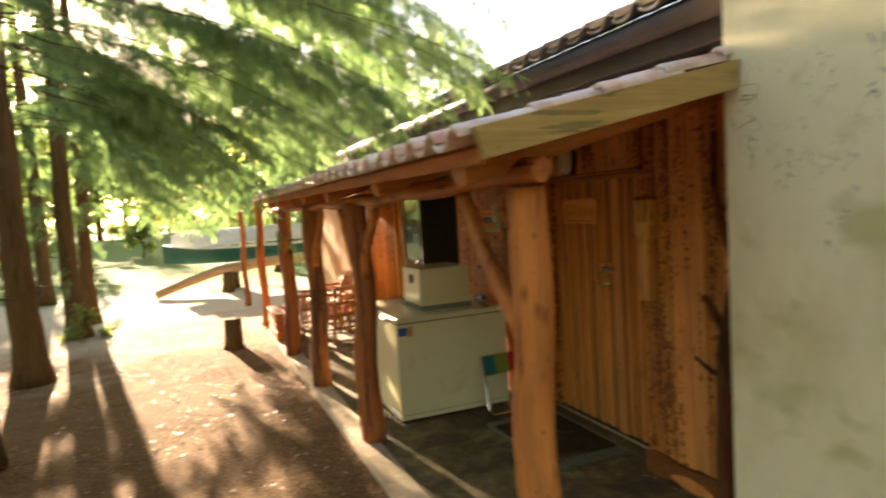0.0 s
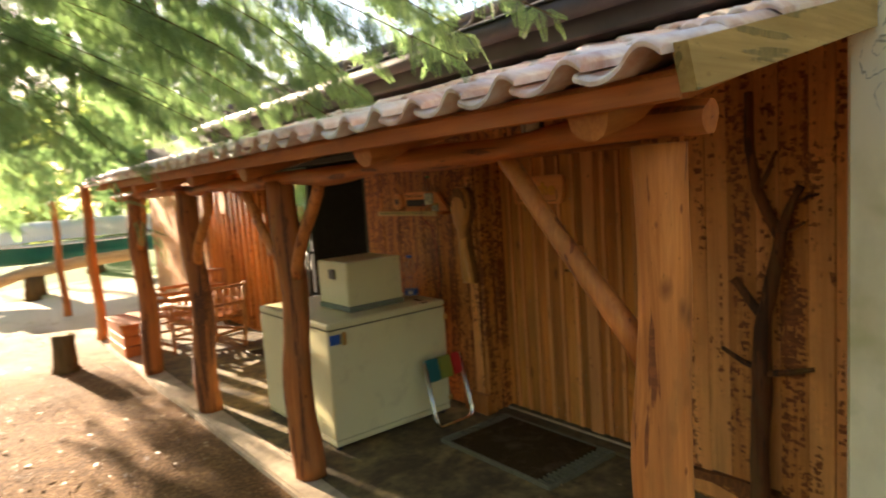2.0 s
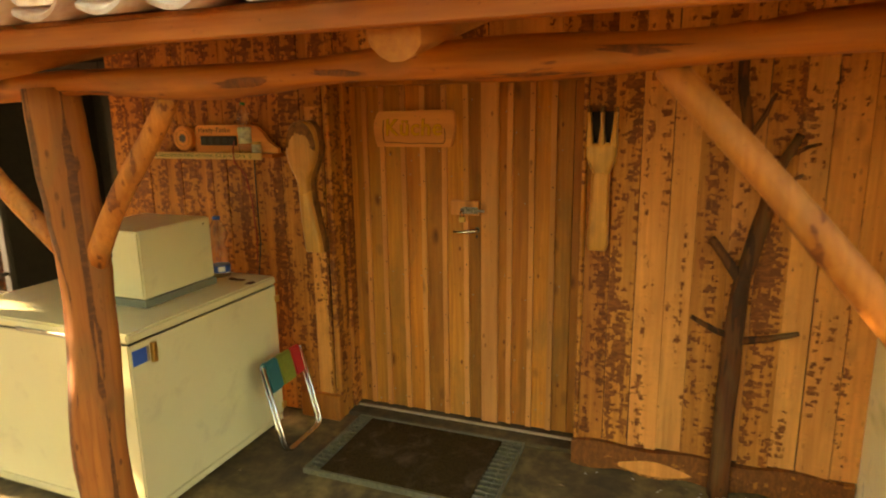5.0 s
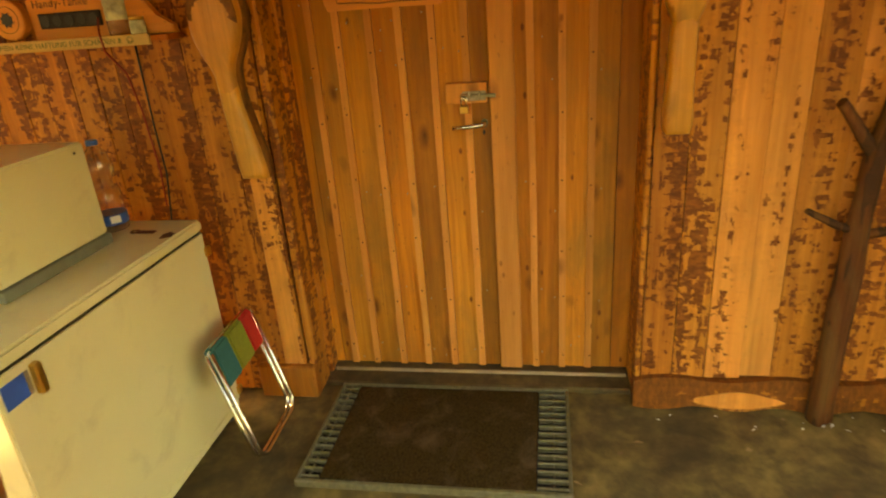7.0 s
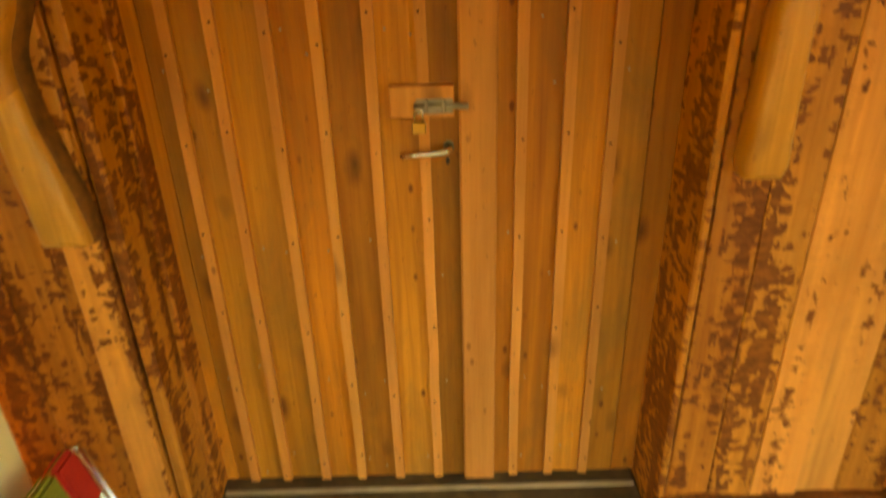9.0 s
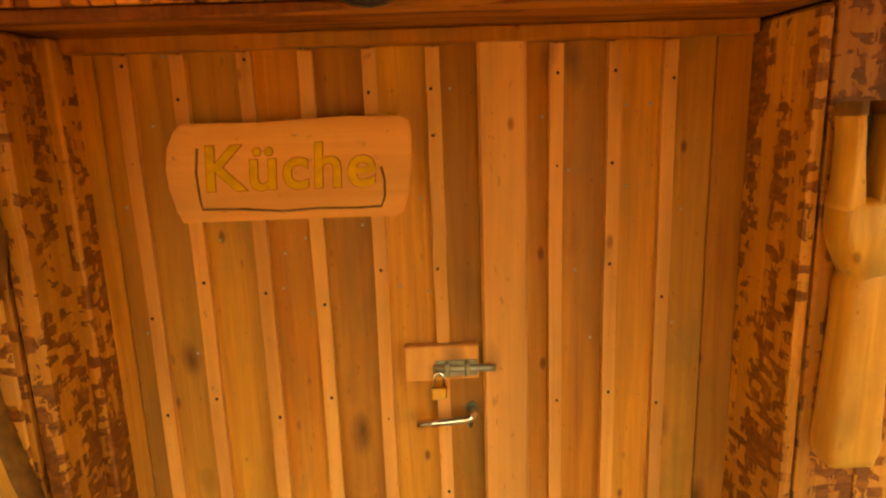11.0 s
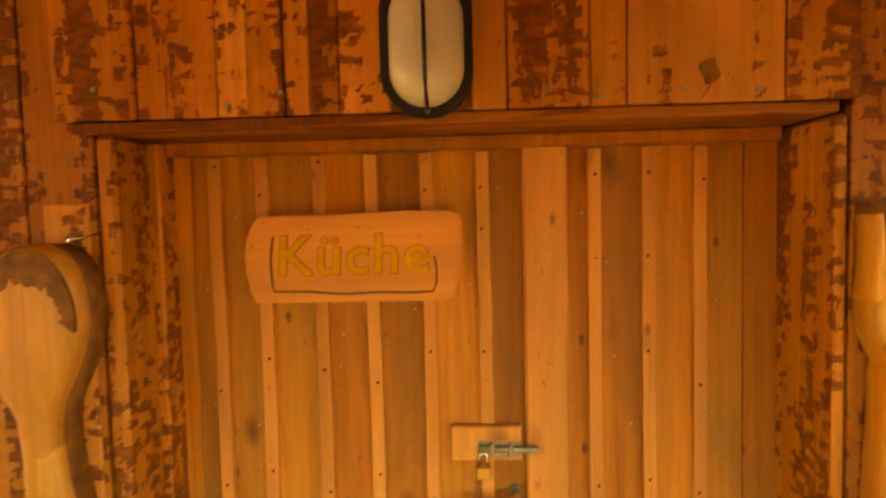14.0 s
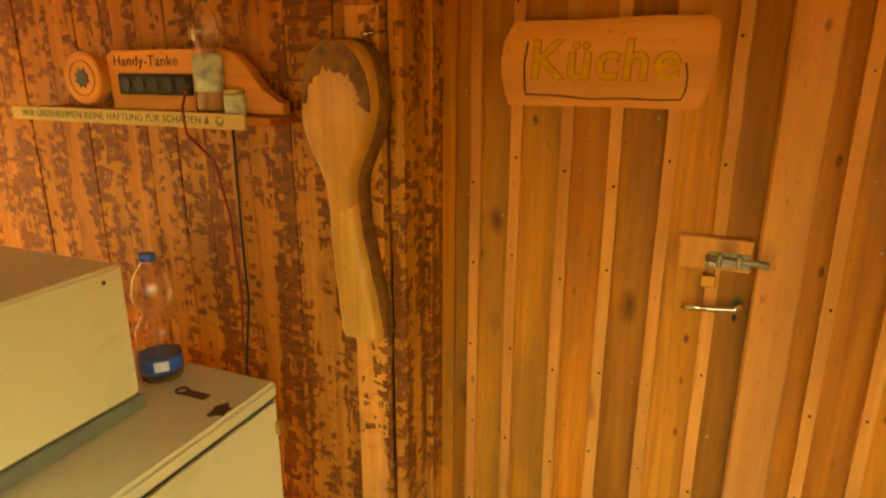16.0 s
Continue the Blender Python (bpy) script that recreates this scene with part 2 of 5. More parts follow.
M_PLASTER = plaster()
M_ENAMEL = plain("cream enamel", (0.68, 0.62, 0.355), 0.3, vary=0.03, scale=3.0, relief=0.02, dirt_glare=0.22, dirt_glare_colour=(0.55, 0.48, 0.28), dirt_glare_scale=5.0)
# The near-white mottling paints sun and sky glare onto the tiles.
M_TILE = plain("clay roof tile with painted glare", (0.52, 0.27, 0.19), 0.34, vary=0.35, scale=7.0, relief=0.35, dirt_glare=1.0, dirt_glare_colour=(0.84, 0.79, 0.74), dirt_glare_scale=5.0)
M_SLATE = plain("dark weathered roof tile", (0.10, 0.085, 0.08), 0.7, vary=0.3, scale=9.0, relief=0.3)
M_EAVES = plain("brown painted eaves", (0.062, 0.046, 0.046), 0.55, vary=0.25, scale=4.0)
# Also painted where only shade lies: the room behind door_2, the mat pits.
M_DARK = plain("matt near-black, also for shade", (0.022, 0.018, 0.016), 0.8, vary=0.3)
M_BARK = wood("conifer bark", (0.05, 0.04, 0.024), (0.18, 0.135, 0.085), bark=0.0, rough=0.95, knots=0.0, gloss=0.1)


def leafy(name, dark, light, through_colour, share=0.45):
    m, t, b = nodes_of(name)
    geo = t.nodes.new("ShaderNodeNewGeometry")
    v, _ = coords(t, (0.9, 0.9, 0.9))
    big = noise_of(t, v, 1.0, 3.0)
    both = t.nodes.new("ShaderNodeMath")
    both.operation = "MULTIPLY_ADD"
    t.links.new(geo.outputs["Random Per Island"], both.inputs[0])
    both.inputs[1].default_value = 0.6
    t.links.new(big, both.inputs[2])
    c = ramp(t, both.outputs[0], [(0.35, dark), (1.0, light)]).outputs[0]
    t.links.new(c, b.inputs["Base Color"])
    b.inputs["Roughness"].default_value = 0.55
    b.inputs["Specular IOR Level"].default_value = 0.3
    tr = t.nodes.new("ShaderNodeBsdfTranslucent")
    t.links.new(mix(t, 1.0, c, through_colour, "MULTIPLY"), tr.inputs[0])
    mx = t.nodes.new("ShaderNodeMixShader")
    mx.inputs[0].default_value = share
    t.links.new(b.outputs[0], mx.inputs[1])
    t.links.new(tr.outputs[0], mx.inputs[2])
    t.links.new(mx.outputs[0], t.nodes["Material Output"].inputs[0])
    return m


M_LEAF = leafy("conifer sprays", (0.050, 0.090, 0.048), (0.155, 0.21, 0.11), (2.2, 2.45, 1.7), 0.54)
M_BROAD = leafy("broad leaves", (0.065, 0.10, 0.038), (0.185, 0.225, 0.085), (2.3, 2.2, 1.35), 0.55)
M_LITTER = leafy("fallen leaves", (0.12, 0.06, 0.025), (0.38, 0.24, 0.11), (0.6, 0.5, 0.4), 0.1)
M_BARKY = wood("bark board", (0.48, 0.19, 0.052), (0.73, 0.355, 0.12), bark=0.98, axis="y", knots=0.0, bark_colour=(0.20, 0.062, 0.016))
M_CLAD2 = wood("rough debarked cladding", (0.48, 0.19, 0.052), (0.73, 0.355, 0.12), bark=0.51, knots=0.4, vary=0.2)
M_REVEAL = wood("debarked reveal board", (0.48, 0.19, 0.052), (0.73, 0.355, 0.12), bark=0.52, knots=0.3, vary=0.15)
M_LINTEL = wood("lintel board", (0.36, 0.15, 0.045), (0.55, 0.28, 0.10), bark=0.62, axis="y", knots=0.0, dashes=False)
M_SIGN = wood("pale carved board", (0.72, 0.355, 0.15), (0.79, 0.415, 0.185), axis="y", stain=0.12, knots=0.15, vary=0.0)
M_CARVED = wood("carved oiled wood", (0.55, 0.28, 0.075), (0.80, 0.48, 0.17), knots=0.6, vary=0.0, rough=0.32, gloss=0.5, stain=0.7)
M_BRANCH = wood("brown branch", (0.085, 0.032, 0.012), (0.22, 0.088, 0.032), knots=0.9, vary=0.1, rough=0.8, stain=0.8, bark=0.35, dashes=False, bark_colour=(0.05, 0.02, 0.008))
M_STRIP = plain("pale concrete edging", (0.40, 0.30, 0.19), 0.9, vary=0.2, scale=11.0, relief=0.4, dirt_glare=0.4, dirt_glare_colour=(0.2, 0.14, 0.08))
M_YELLOW = plain("ochre paint", (0.66, 0.31, 0.012), 0.6, vary=0.15, scale=40.0)
M_GREEN_INK = plain("green ink", (0.05, 0.13, 0.03), 0.7)
M_BROWN_INK = plain("burnt lettering", (0.05, 0.022, 0.01), 0.8)
M_CREAM_BOARD = wood("cream painted lath", (0.60, 0.50, 0.28), (0.70, 0.60, 0.36), axis="y", knots=0.0, vary=0.0)
M_BLACK = plain("black plastic", (0.012, 0.012, 0.013), 0.4, vary=0.2)
M_STEEL = plain("galvanised steel", (0.36, 0.345, 0.29), 0.42, 0.9, vary=0.2, scale=60.0, relief=0.1)
M_CHROME = plain("bright tube", (0.75, 0.75, 0.72), 0.18, 1.0, vary=0.05)
M_BRASS = plain("brass", (0.62, 0.42, 0.14), 0.3, 1.0, vary=0.1)
M_MAT = plain("brown coir mat", (0.052, 0.031, 0.011), 0.98, vary=0.45, scale=130.0, relief=1.0, gloss=0.1, dirt_glare=0.4, dirt_glare_colour=(0.12, 0.08, 0.045), dirt_glare_scale=6.0)
M_IRON = plain("grey grating", (0.155, 0.14, 0.08), 0.6, 0.15, vary=0.25, scale=50.0, dirt_glare=0.4, dirt_glare_colour=(0.10, 0.07, 0.04))
M_GREY = plain("grey green trim", (0.17, 0.18, 0.13), 0.6, vary=0.1)
M_LAMPGLASS = plain("milky lamp glass", (0.62, 0.58, 0.46), 0.12, vary=0.03, relief=0.0, gloss=0.7)
M_TEAL = plain("teal canvas", (0.01, 0.12, 0.12), 0.9, vary=0.15, scale=200.0, relief=0.4)
M_OLIVE = plain("olive canvas", (0.20, 0.22, 0.03), 0.9, vary=0.15, scale=200.0, relief=0.4)
M_RED = plain("red canvas", (0.5, 0.02, 0.015), 0.9, vary=0.15, scale=200.0, relief=0.4)
M_BLUE = plain("blue label", (0.02, 0.10, 0.42), 0.4, vary=0.1)
M_WHITE = plain("white paper", (0.75, 0.74, 0.68), 0.6, vary=0.05)
M_CAPGREEN = plain("green cap", (0.02, 0.25, 0.06), 0.4)
M_LABELGREEN = plain("bottle label", (0.55, 0.58, 0.40), 0.5, vary=0.4, scale=40.0)
M_REDCABLE = plain("red cable", (0.28, 0.02, 0.012), 0.5)
M_RUST = plain("rust stain", (0.11, 0.045, 0.018), 0.9, vary=0.5, scale=40.0)
M_CANOE = plain("teal canoe hull", (0.01, 0.17, 0.15), 0.35, vary=0.1, scale=2.0, relief=0.0)
M_CANOEW = plain("white canoe hull", (0.8, 0.8, 0.76), 0.35, vary=0.05, scale=2.0, relief=0.0)
M_CANOER = plain("red canoe hull", (0.55, 0.03, 0.02), 0.35, vary=0.1, scale=2.0, relief=0.0)
M_TWIG = wood("barked twigs", (0.30, 0.15, 0.07), (0.52, 0.30, 0.15), rough=0.7, knots=0.3)
M_CHAR = plain("dark bark crust", (0.20, 0.08, 0.019), 0.7, vary=0.5, scale=30.0, relief=0.6)
M_ENDGRAIN = wood("log end grain", (0.38, 0.13, 0.04), (0.56, 0.24, 0.08), axis="x", knots=0.0, vary=0.1)
M_PALELOG = wood("bleached log", (0.45, 0.36, 0.25), (0.65, 0.55, 0.42), axis="x", rough=0.8)


def clear(name, colour, ior=1.45, rough=0.03):
    m, t, b = nodes_of(name)
    b.inputs["Base Color"].default_value = (*colour, 1)
    b.inputs["Transmission Weight"].default_value = 1.0
    b.inputs["Roughness"].default_value, b.inputs["IOR"].default_value = rough, ior
    return m


M_PET = clear("clear bottle plastic", (0.97, 0.98, 0.97), 1.45, 0.03)
M_PANE = clear("window glass", (0.92, 0.95, 0.93), 1.5)


def soil():
    m, t, b = nodes_of("forest soil and meadow")
    fine, _ = coords(t, (42, 42, 42), 0.0)
    mid, _ = coords(t, (4, 4, 4), 0.0)
    wide, _ = coords(t, (0.5, 0.5, 0.5), 0.0)
    n1, n2, n3 = noise_of(t, fine, 1.0, 5.0, 0.7), noise_of(t, mid, 1.0, 5.0, 0.6), noise_of(t, wide, 1.0, 4.0)
    c = ramp(t, n1, [(0.30, (0.055, 0.026, 0.009)), (0.5, (0.16, 0.082, 0.030)), (0.70, (0.36, 0.205, 0.085))]).outputs[0]
    c = mix(t, 0.8, c, ramp(t, n2, [(0.3, (0.6, 0.55, 0.5)), (0.7, (1.15, 1.12, 1.05))]).outputs[0], "MULTIPLY")
    tc, sep = t.nodes.new("ShaderNodeTexCoord"), t.nodes.new("ShaderNodeSeparateXYZ")
    t.links.new(tc.outputs["Object"], sep.inputs[0])
    far = t.nodes.new("ShaderNodeMath")
    far.operation = "MULTIPLY_ADD"
    far.inputs[1].default_value = 9.0
    t.links.new(n3, far.inputs[0])
    t.links.new(sep.outputs["Y"], far.inputs[2])
    lot = t.nodes.new("ShaderNodeMapRange")
    lot.inputs["From Min"].default_value, lot.inputs["From Max"].default_value = 20.5, 22.5
    t.links.new(far.outputs[0], lot.inputs["Value"])
    # Paler far sand also carries the sun's glare on the clearing in its colour.
    sandy_glare = t.nodes.new("ShaderNodeMapRange")
    sandy_glare.inputs["From Min"].default_value, sandy_glare.inputs["From Max"].default_value = 12.5, 17.0
    t.links.new(far.outputs[0], sandy_glare.inputs["Value"])
    sand_glare = ramp(t, n1, [(0.3, (0.42, 0.33, 0.22)), (0.7, (0.68, 0.57, 0.42))]).outputs[0]
    c = mix(t, sandy_glare.outputs[0], c, sand_glare)
    green = ramp(t, n1, [(0.3, (0.06, 0.11, 0.02)), (0.7, (0.16, 0.22, 0.05))]).outputs[0]
    t.links.new(mix(t, lot.outputs[0], c, green), b.inputs["Base Color"])
    b.inputs["Roughness"].default_value = 0.95
    b.inputs["Specular IOR Level"].default_value = 0.15
    bump(t, b, n1, 0.9, 0.012)
    return m


M_SOIL = soil()


# ---- building helpers ----
def bm_box(bm, x0, x1, y0, y1, z0, z1, bevel=0.0, seg=1):
    r = bmesh.ops.create_cube(bm, size=1.0)
    for v in r["verts"]:
        v.co = Vector((x0 + (v.co.x + 0.5) * (x1 - x0), y0 + (v.co.y + 0.5) * (y1 - y0), z0 + (v.co.z + 0.5) * (z1 - z0)))
    if bevel:
        es = list({e for v in r["verts"] for e in v.link_edges})
        bmesh.ops.bevel(bm, geom=es, offset=bevel, segments=seg, affect="EDGES", clamp_overlap=True)
    return bm


def bm_tube(bm, pts, radii, seg=12, rough=0.0, cap=True, seed=0):
    """A rod along pts, of the given radii; rough: unevenness as a share of the radius."""
    pts = [Vector(p) for p in pts]
    rings, up = [], None
    for i, p in enumerate(pts):
        d = (pts[min(i + 1, len(pts) - 1)] - pts[max(i - 1, 0)]).normalized()
        if up is None:
            up = Vector((1, 0, 0)) if abs(d.x) < 0.8 else Vector((0, 1, 0))
        a = (up - d * up.dot(d)).normalized()
        up, b2 = a, d.cross(a)
        r = radii[i] if isinstance(radii, (list, tuple)) else radii
        ring = []
        for k in range(seg):
            w = 2 * math.pi * k / seg
            q = a * math.cos(w) + b2 * math.sin(w)
            rr = r * (1 + rough * noise.noise(Vector((p * 2.3 + q * 1.1 + Vector((seed * 7.1, 0, 0))))))
            ring.append(bm.verts.new(p + q * rr))
        rings.append(ring)
    for r0, r1 in zip(rings, rings[1:]):
        for k in range(seg):
            f = bm.faces.new((r0[k], r0[(k + 1) % seg], r1[(k + 1) % seg], r1[k]))
            f.smooth = True
    if cap:
        bm.faces.new(rings[0][::-1])
        bm.faces.new(rings[-1])
    return bm


def bm_lathe(bm, profile, seg=20, centre=(0, 0, 0)):
    """A turned shape round z from (radius, height) pairs."""
    rings = []
    for r, z in profile:
        rings.append([bm.verts.new((centre[0] + r * math.cos(2 * math.pi * k / seg), centre[1] + r * math.sin(2 * math.pi * k / seg), centre[2] + z)) for k in range(seg)])
    for a, b2 in zip(rings, rings[1:]):
        for k in range(seg):
            bm.faces.new((a[k], a[(k + 1) % seg], b2[(k + 1) % seg], b2[k])).smooth = True
    bm.faces.new(rings[0][::-1])
    bm.faces.new(rings[-1])
    return bm


def bm_plate(bm, outline, axis, lo, hi, bevel=0.0):
    """A flat outline of (a, b) pairs given thickness along axis, from lo to hi."""
    def put(a, b2, c):
        return {"x": (c, a, b2), "y": (a, c, b2), "z": (a, b2, c)}[axis]
    low = [bm.verts.new(put(a, b2, lo)) for a, b2 in outline]
    high = [bm.verts.new(put(a, b2, hi)) for a, b2 in outline]
    n = len(outline)
    faces = [bm.faces.new(low[::-1]), bm.faces.new(high)]
    for k in range(n):
        faces.append(bm.faces.new((low[k], low[(k + 1) % n], high[(k + 1) % n], high[k])))
    if bevel:
        es = [e for e in {e for f in faces[:2] for e in f.edges}]
        bmesh.ops.bevel(bm, geom=es, offset=bevel, segments=2, affect="EDGES", clamp_overlap=True)
    return bm


def finish(bm, name, material):
    bmesh.ops.recalc_face_normals(bm, faces=bm.faces[:])
    me = bpy.data.meshes.new(name)
    bm.to_mesh(me)
    bm.free()
    me.materials.append(material)
    return me


def part(name, bm, material, parent=None, label=""):
    ob = new(name, finish(bm, name, material))
    if parent is not None:
        ob.parent = parent
    if label:
        ob["label"] = label
    return ob


def thing(name, m, label, category, group="", kind=""):
    ob = new(name)
    ob.matrix_world = m
    return tagged(ob, label, category, group, kind)


def box(*a, **k):
    return bm_box(bmesh.new(), *a, **k)


def rod(*a, **k):
    return bm_tube(bmesh.new(), *a, **k)


# ---- the ground and the floor ----
def build_ground():
    bm = bmesh.new()
    xs = sorted(set([-400, -120, -50, -20, -12] + [round(-8 + 0.25 * i, 2) for i in range(46)] + [6, 10, 20, 50, 120, 400]))
    ys = sorted(set([-400, -120, -40, -15, -6] + [round(-4 + 0.25 * i, 2) for i in range(90)] + [22, 28, 34, 50, 80, 140, 400]))
    grid = []
    for x in xs:
        row = []
        for y in ys:
            z = -0.045 + 0.028 * noise.noise(Vector((x * 0.9, y * 0.9, 0))) + 0.012 * noise.noise(Vector((x * 3, y * 3, 4))) if abs(x) < 20 and -6 < y < 40 else -0.05
            row.append(bm.verts.new((x, y, z)))
        grid.append(row)
    for i in range(len(xs) - 1):
        for j in range(len(ys) - 1):
            bm.faces.new((grid[i][j], grid[i + 1][j], grid[i + 1][j + 1], grid[i][j + 1])).smooth = True
    tagged(part("ground", bm, M_SOIL), "brown forest soil with fallen needles and leaves", "ground", kind="structure")


build_ground()
floor = part("floor", box(1.20, 2.9, 1.86, 10.6, -0.3, 0.0, bevel=0.006), M_CONCRETE)
tagged(floor, "worn stained concrete floor under the lean-to", "floor", kind="structure")
part("edging", box(1.0, 1.197, 1.7, 10.6, -0.3, 0.006, bevel=0.015, seg=2), M_STRIP, floor, "pale worn concrete edging strip")

part("drain_edge", box(1.35, 2.53, 1.985, 2.03, -0.002, 0.016, bevel=0.004), M_IRON, floor, "narrow grey edging rail")
# Flat black strip stands in for the dark pit along the white wall.
part("drain_bed", box(1.35, 2.53, 1.87, 1.982, -0.002, 0.004), M_BLACK, floor, "flat black strip between the rail and the white wall")

WALL, DOOR = 2.56, 2.76          # faces of the cladding and of the door
SIDE_R, SIDE_L, LINTEL = 3.03, 4.31, 1.862


# ---- walls ----
def planks(parent, y0, y1, z0, z1, x, mats, width=(0.09, 0.15), thick=0.022, seed=1, jitter=0.004, wane=0.0):
    rng = random.Random(seed)
    y = y0
    while y < y1 - 0.02:
        w = min(rng.uniform(*width), y1 - y)
        if y1 - (y + w) < 0.05:
            w = y1 - y
        d = rng.uniform(0, jitter)
        bm = box(x - thick - d, x - d * 0.2, y + 0.0006, y + w - 0.0006, z0 + rng.uniform(0, wane), z1, bevel=0.0018)
        for v in bm.verts:                      # sawn edges wander a little
            v.co.y += 0.006 * noise.noise(Vector((v.co.z * 1.7, y * 5, seed)))
        part("plank", bm, rng.choice(mats), parent)
        y += w


wall_shed = part("wall_shed", box(WALL + 0.2, WALL + 0.3, 1.6, 5.8, -0.1, 2.75), M_DARK)
tagged(wall_shed, "shed wall clad in half-debarked vertical planks", "wall", kind="structure")
part("backing", box(WALL, WALL + 0.2, 1.6, SIDE_R - 0.022, -0.05, 2.6), M_DARK, wall_shed)
part("backing", box(WALL, WALL + 0.2, SIDE_L + 0.038, 5.80, -0.05, 2.6), M_DARK, wall_shed)
part("backing", box(WALL, WALL + 0.2, SIDE_R - 0.02, SIDE_L + 0.036, LINTEL + 0.02, 2.6), M_DARK, wall_shed)
part("backing", box(WALL, WALL + 0.2, 5.80, 7.72, 2.02, 2.6), M_DARK, wall_shed)
wall_far = part("wall_far", box(WALL, WALL + 0.3, 7.72, 13.0, -0.05, 2.6), M_DARK)
tagged(wall_far, "sunlit porch wall of stained boards and battens", "wall", kind="structure")

white = part("wall_white", box(1.96, 3.2, -6.0, 1.85, -0.3, 4.35, bevel=0.012), M_PLASTER)
part("wing_roof", bm_plate(bmesh.new(), [(1.7, 4.33), (4.2, 5.4), (6.8, 4.33), (6.8, 4.4), (4.2, 5.48), (1.7, 4.4)], "y", -6.2, 1.95), M_DARK, white)
part("wing_body", box(3.2, 6.5, -6.0, 1.85, -0.3, 4.33), M_PLASTER, white)
tagged(white, "stained white plaster wall of the neighbouring wing", "wall", kind="structure")

planks(wall_shed, 1.85, SIDE_R - 0.022, 0.125, 2.3, WALL, [M_CLAD, M_CLAD, M_CLAD2, M_CLEAN], seed=3, wane=0.02)
planks(wall_shed, SIDE_L + 0.04, 5.78, 0.02, 2.3, WALL, [M_CLAD2, M_CLAD2, M_CLAD], seed=5)
part("plank", box(WALL - 0.03, WALL, 4.36, 4.445, 0.15, 1.72, bevel=0.003), M_CLEAN, wall_shed)
over = [(3.0, 3.124, M_CLAD2), (3.124, 3.39, M_CLEAN), (3.39, 3.456, M_CLEAN), (3.456, 3.597, M_CLAD2), (3.597, 3.66, M_CLEAN), (3.66, 3.80, M_CLAD), (3.80, 3.89, M_CLEAN),
        (3.89, 3.943, M_CLAD2), (3.943, 3.99, M_CLEAN), (3.99, 4.052, M_CLAD), (4.052, 4.109, M_CLEAN), (4.109, 4.258, M_CLAD2), (4.258, 4.407, M_CLAD2)]
for k, (a, b, m) in enumerate(over):
    part("plank", box(WALL - 0.042 + 0.004 * (k % 3), WALL - 0.026, a + 0.001, b - 0.001, LINTEL + 0.004, 2.3, bevel=0.003), m, wall_shed)
part("plank", box(WALL - 0.026, WALL, SIDE_R - 0.02, SIDE_L + 0.1, LINTEL + 0.01, 2.3), M_CLAD, wall_shed)
# a knot with a flake torn off under it, and screws in the boards over the door
part("knot", bm_plate(bmesh.new(), [(3.253 + 0.015 * math.cos(a) + 0.004 * math.sin(3 * a), 1.918 + 0.021 * math.sin(a)) for a in [k * math.pi / 9 for k in range(18)]], "x", WALL - 0.0445, WALL - 0.030), M_CHAR, wall_shed, "dark knot")
part("flake", bm_plate(bmesh.new(), [(3.268, 1.869), (3.262, 1.880), (3.256, 1.888), (3.250, 1.899), (3.238, 1.896), (3.230, 1.885), (3.232, 1.872), (3.245, 1.868)], "x", WALL - 0.0440, WALL - 0.030), M_BATTEN, wall_shed, "pale torn flake")
for yy, zz in ((3.995, 1.905), (3.525, 1.897), (3.30, 1.89), (3.17, 1.885), (4.09, 1.885), (4.33, 1.92), (3.44, 1.88)):
    part("screw", bm_plate(bmesh.new(), [(yy + 0.005 * math.cos(k * math.pi / 4), zz + 0.005 * math.sin(k * math.pi / 4)) for k in range(8)], "x", WALL - 0.0440, WALL - 0.030), M_STEEL, wall_shed)
# the sides and the head of the door recess
part("lintel", box(WALL - 0.036, DOOR - 0.02, SIDE_R + 0.003, SIDE_L + 0.072, LINTEL - 0.018, LINTEL + 0.002, bevel=0.003), M_LINTEL, wall_shed)
part("lintel", box(DOOR - 0.06, DOOR - 0.02, SIDE_R + 0.012, SIDE_L - 0.012, LINTEL - 0.045, LINTEL - 0.018, bevel=0.003), M_DOOR, wall_shed)
part("reveal", box(WALL - 0.024, WALL + 0.105, SIDE_L, SIDE_L + 0.036, 0.0, LINTEL - 0.02, bevel=0.008), M_REVEAL, wall_shed)
part("reveal", box(WALL + 0.112, DOOR, SIDE_L - 0.012, SIDE_L + 0.02, 0.02, LINTEL - 0.02, bevel=0.004), M_REVEAL, wall_shed)
part("reveal", box(WALL - 0.024, DOOR, SIDE_R - 0.02, SIDE_R + 0.001, 0.0, LINTEL - 0.02, bevel=0.006), M_REVEAL, wall_shed)
# foot boards with a waney edge
foot = [(1.86, 0.012)] + [(1.86 + 0.06 * i, 0.008 + 0.012 * math.sin(i * 1.3)) for i in range(1, 20)] + [(3.035, 0.01), (3.035, 0.125)] + [(3.0 - 0.057 * i, 0.135 + 0.01 * math.sin(i * 0.9)) for i in range(0, 20)] + [(1.86, 0.13)]
part("foot_board", bm_plate(bmesh.new(), foot, "x", WALL - 0.05, WALL - 0.001), M_BARKY, wall_shed, "foot board with dark bark left on it")
lens = [(2.83 - 0.34 * i / 12, 0.045 - 0.032 * math.sin(math.pi * i / 12) ** 0.8) for i in range(13)] + [(2.49 + 0.34 * i / 12, 0.055 + 0.032 * math.sin(math.pi * i / 12) ** 1.5) for i in range(1, 12)]
part("foot_board", bm_plate(bmesh.new(), lens, "x", WALL - 0.054, WALL - 0.05), M_CLEAN, wall_shed)
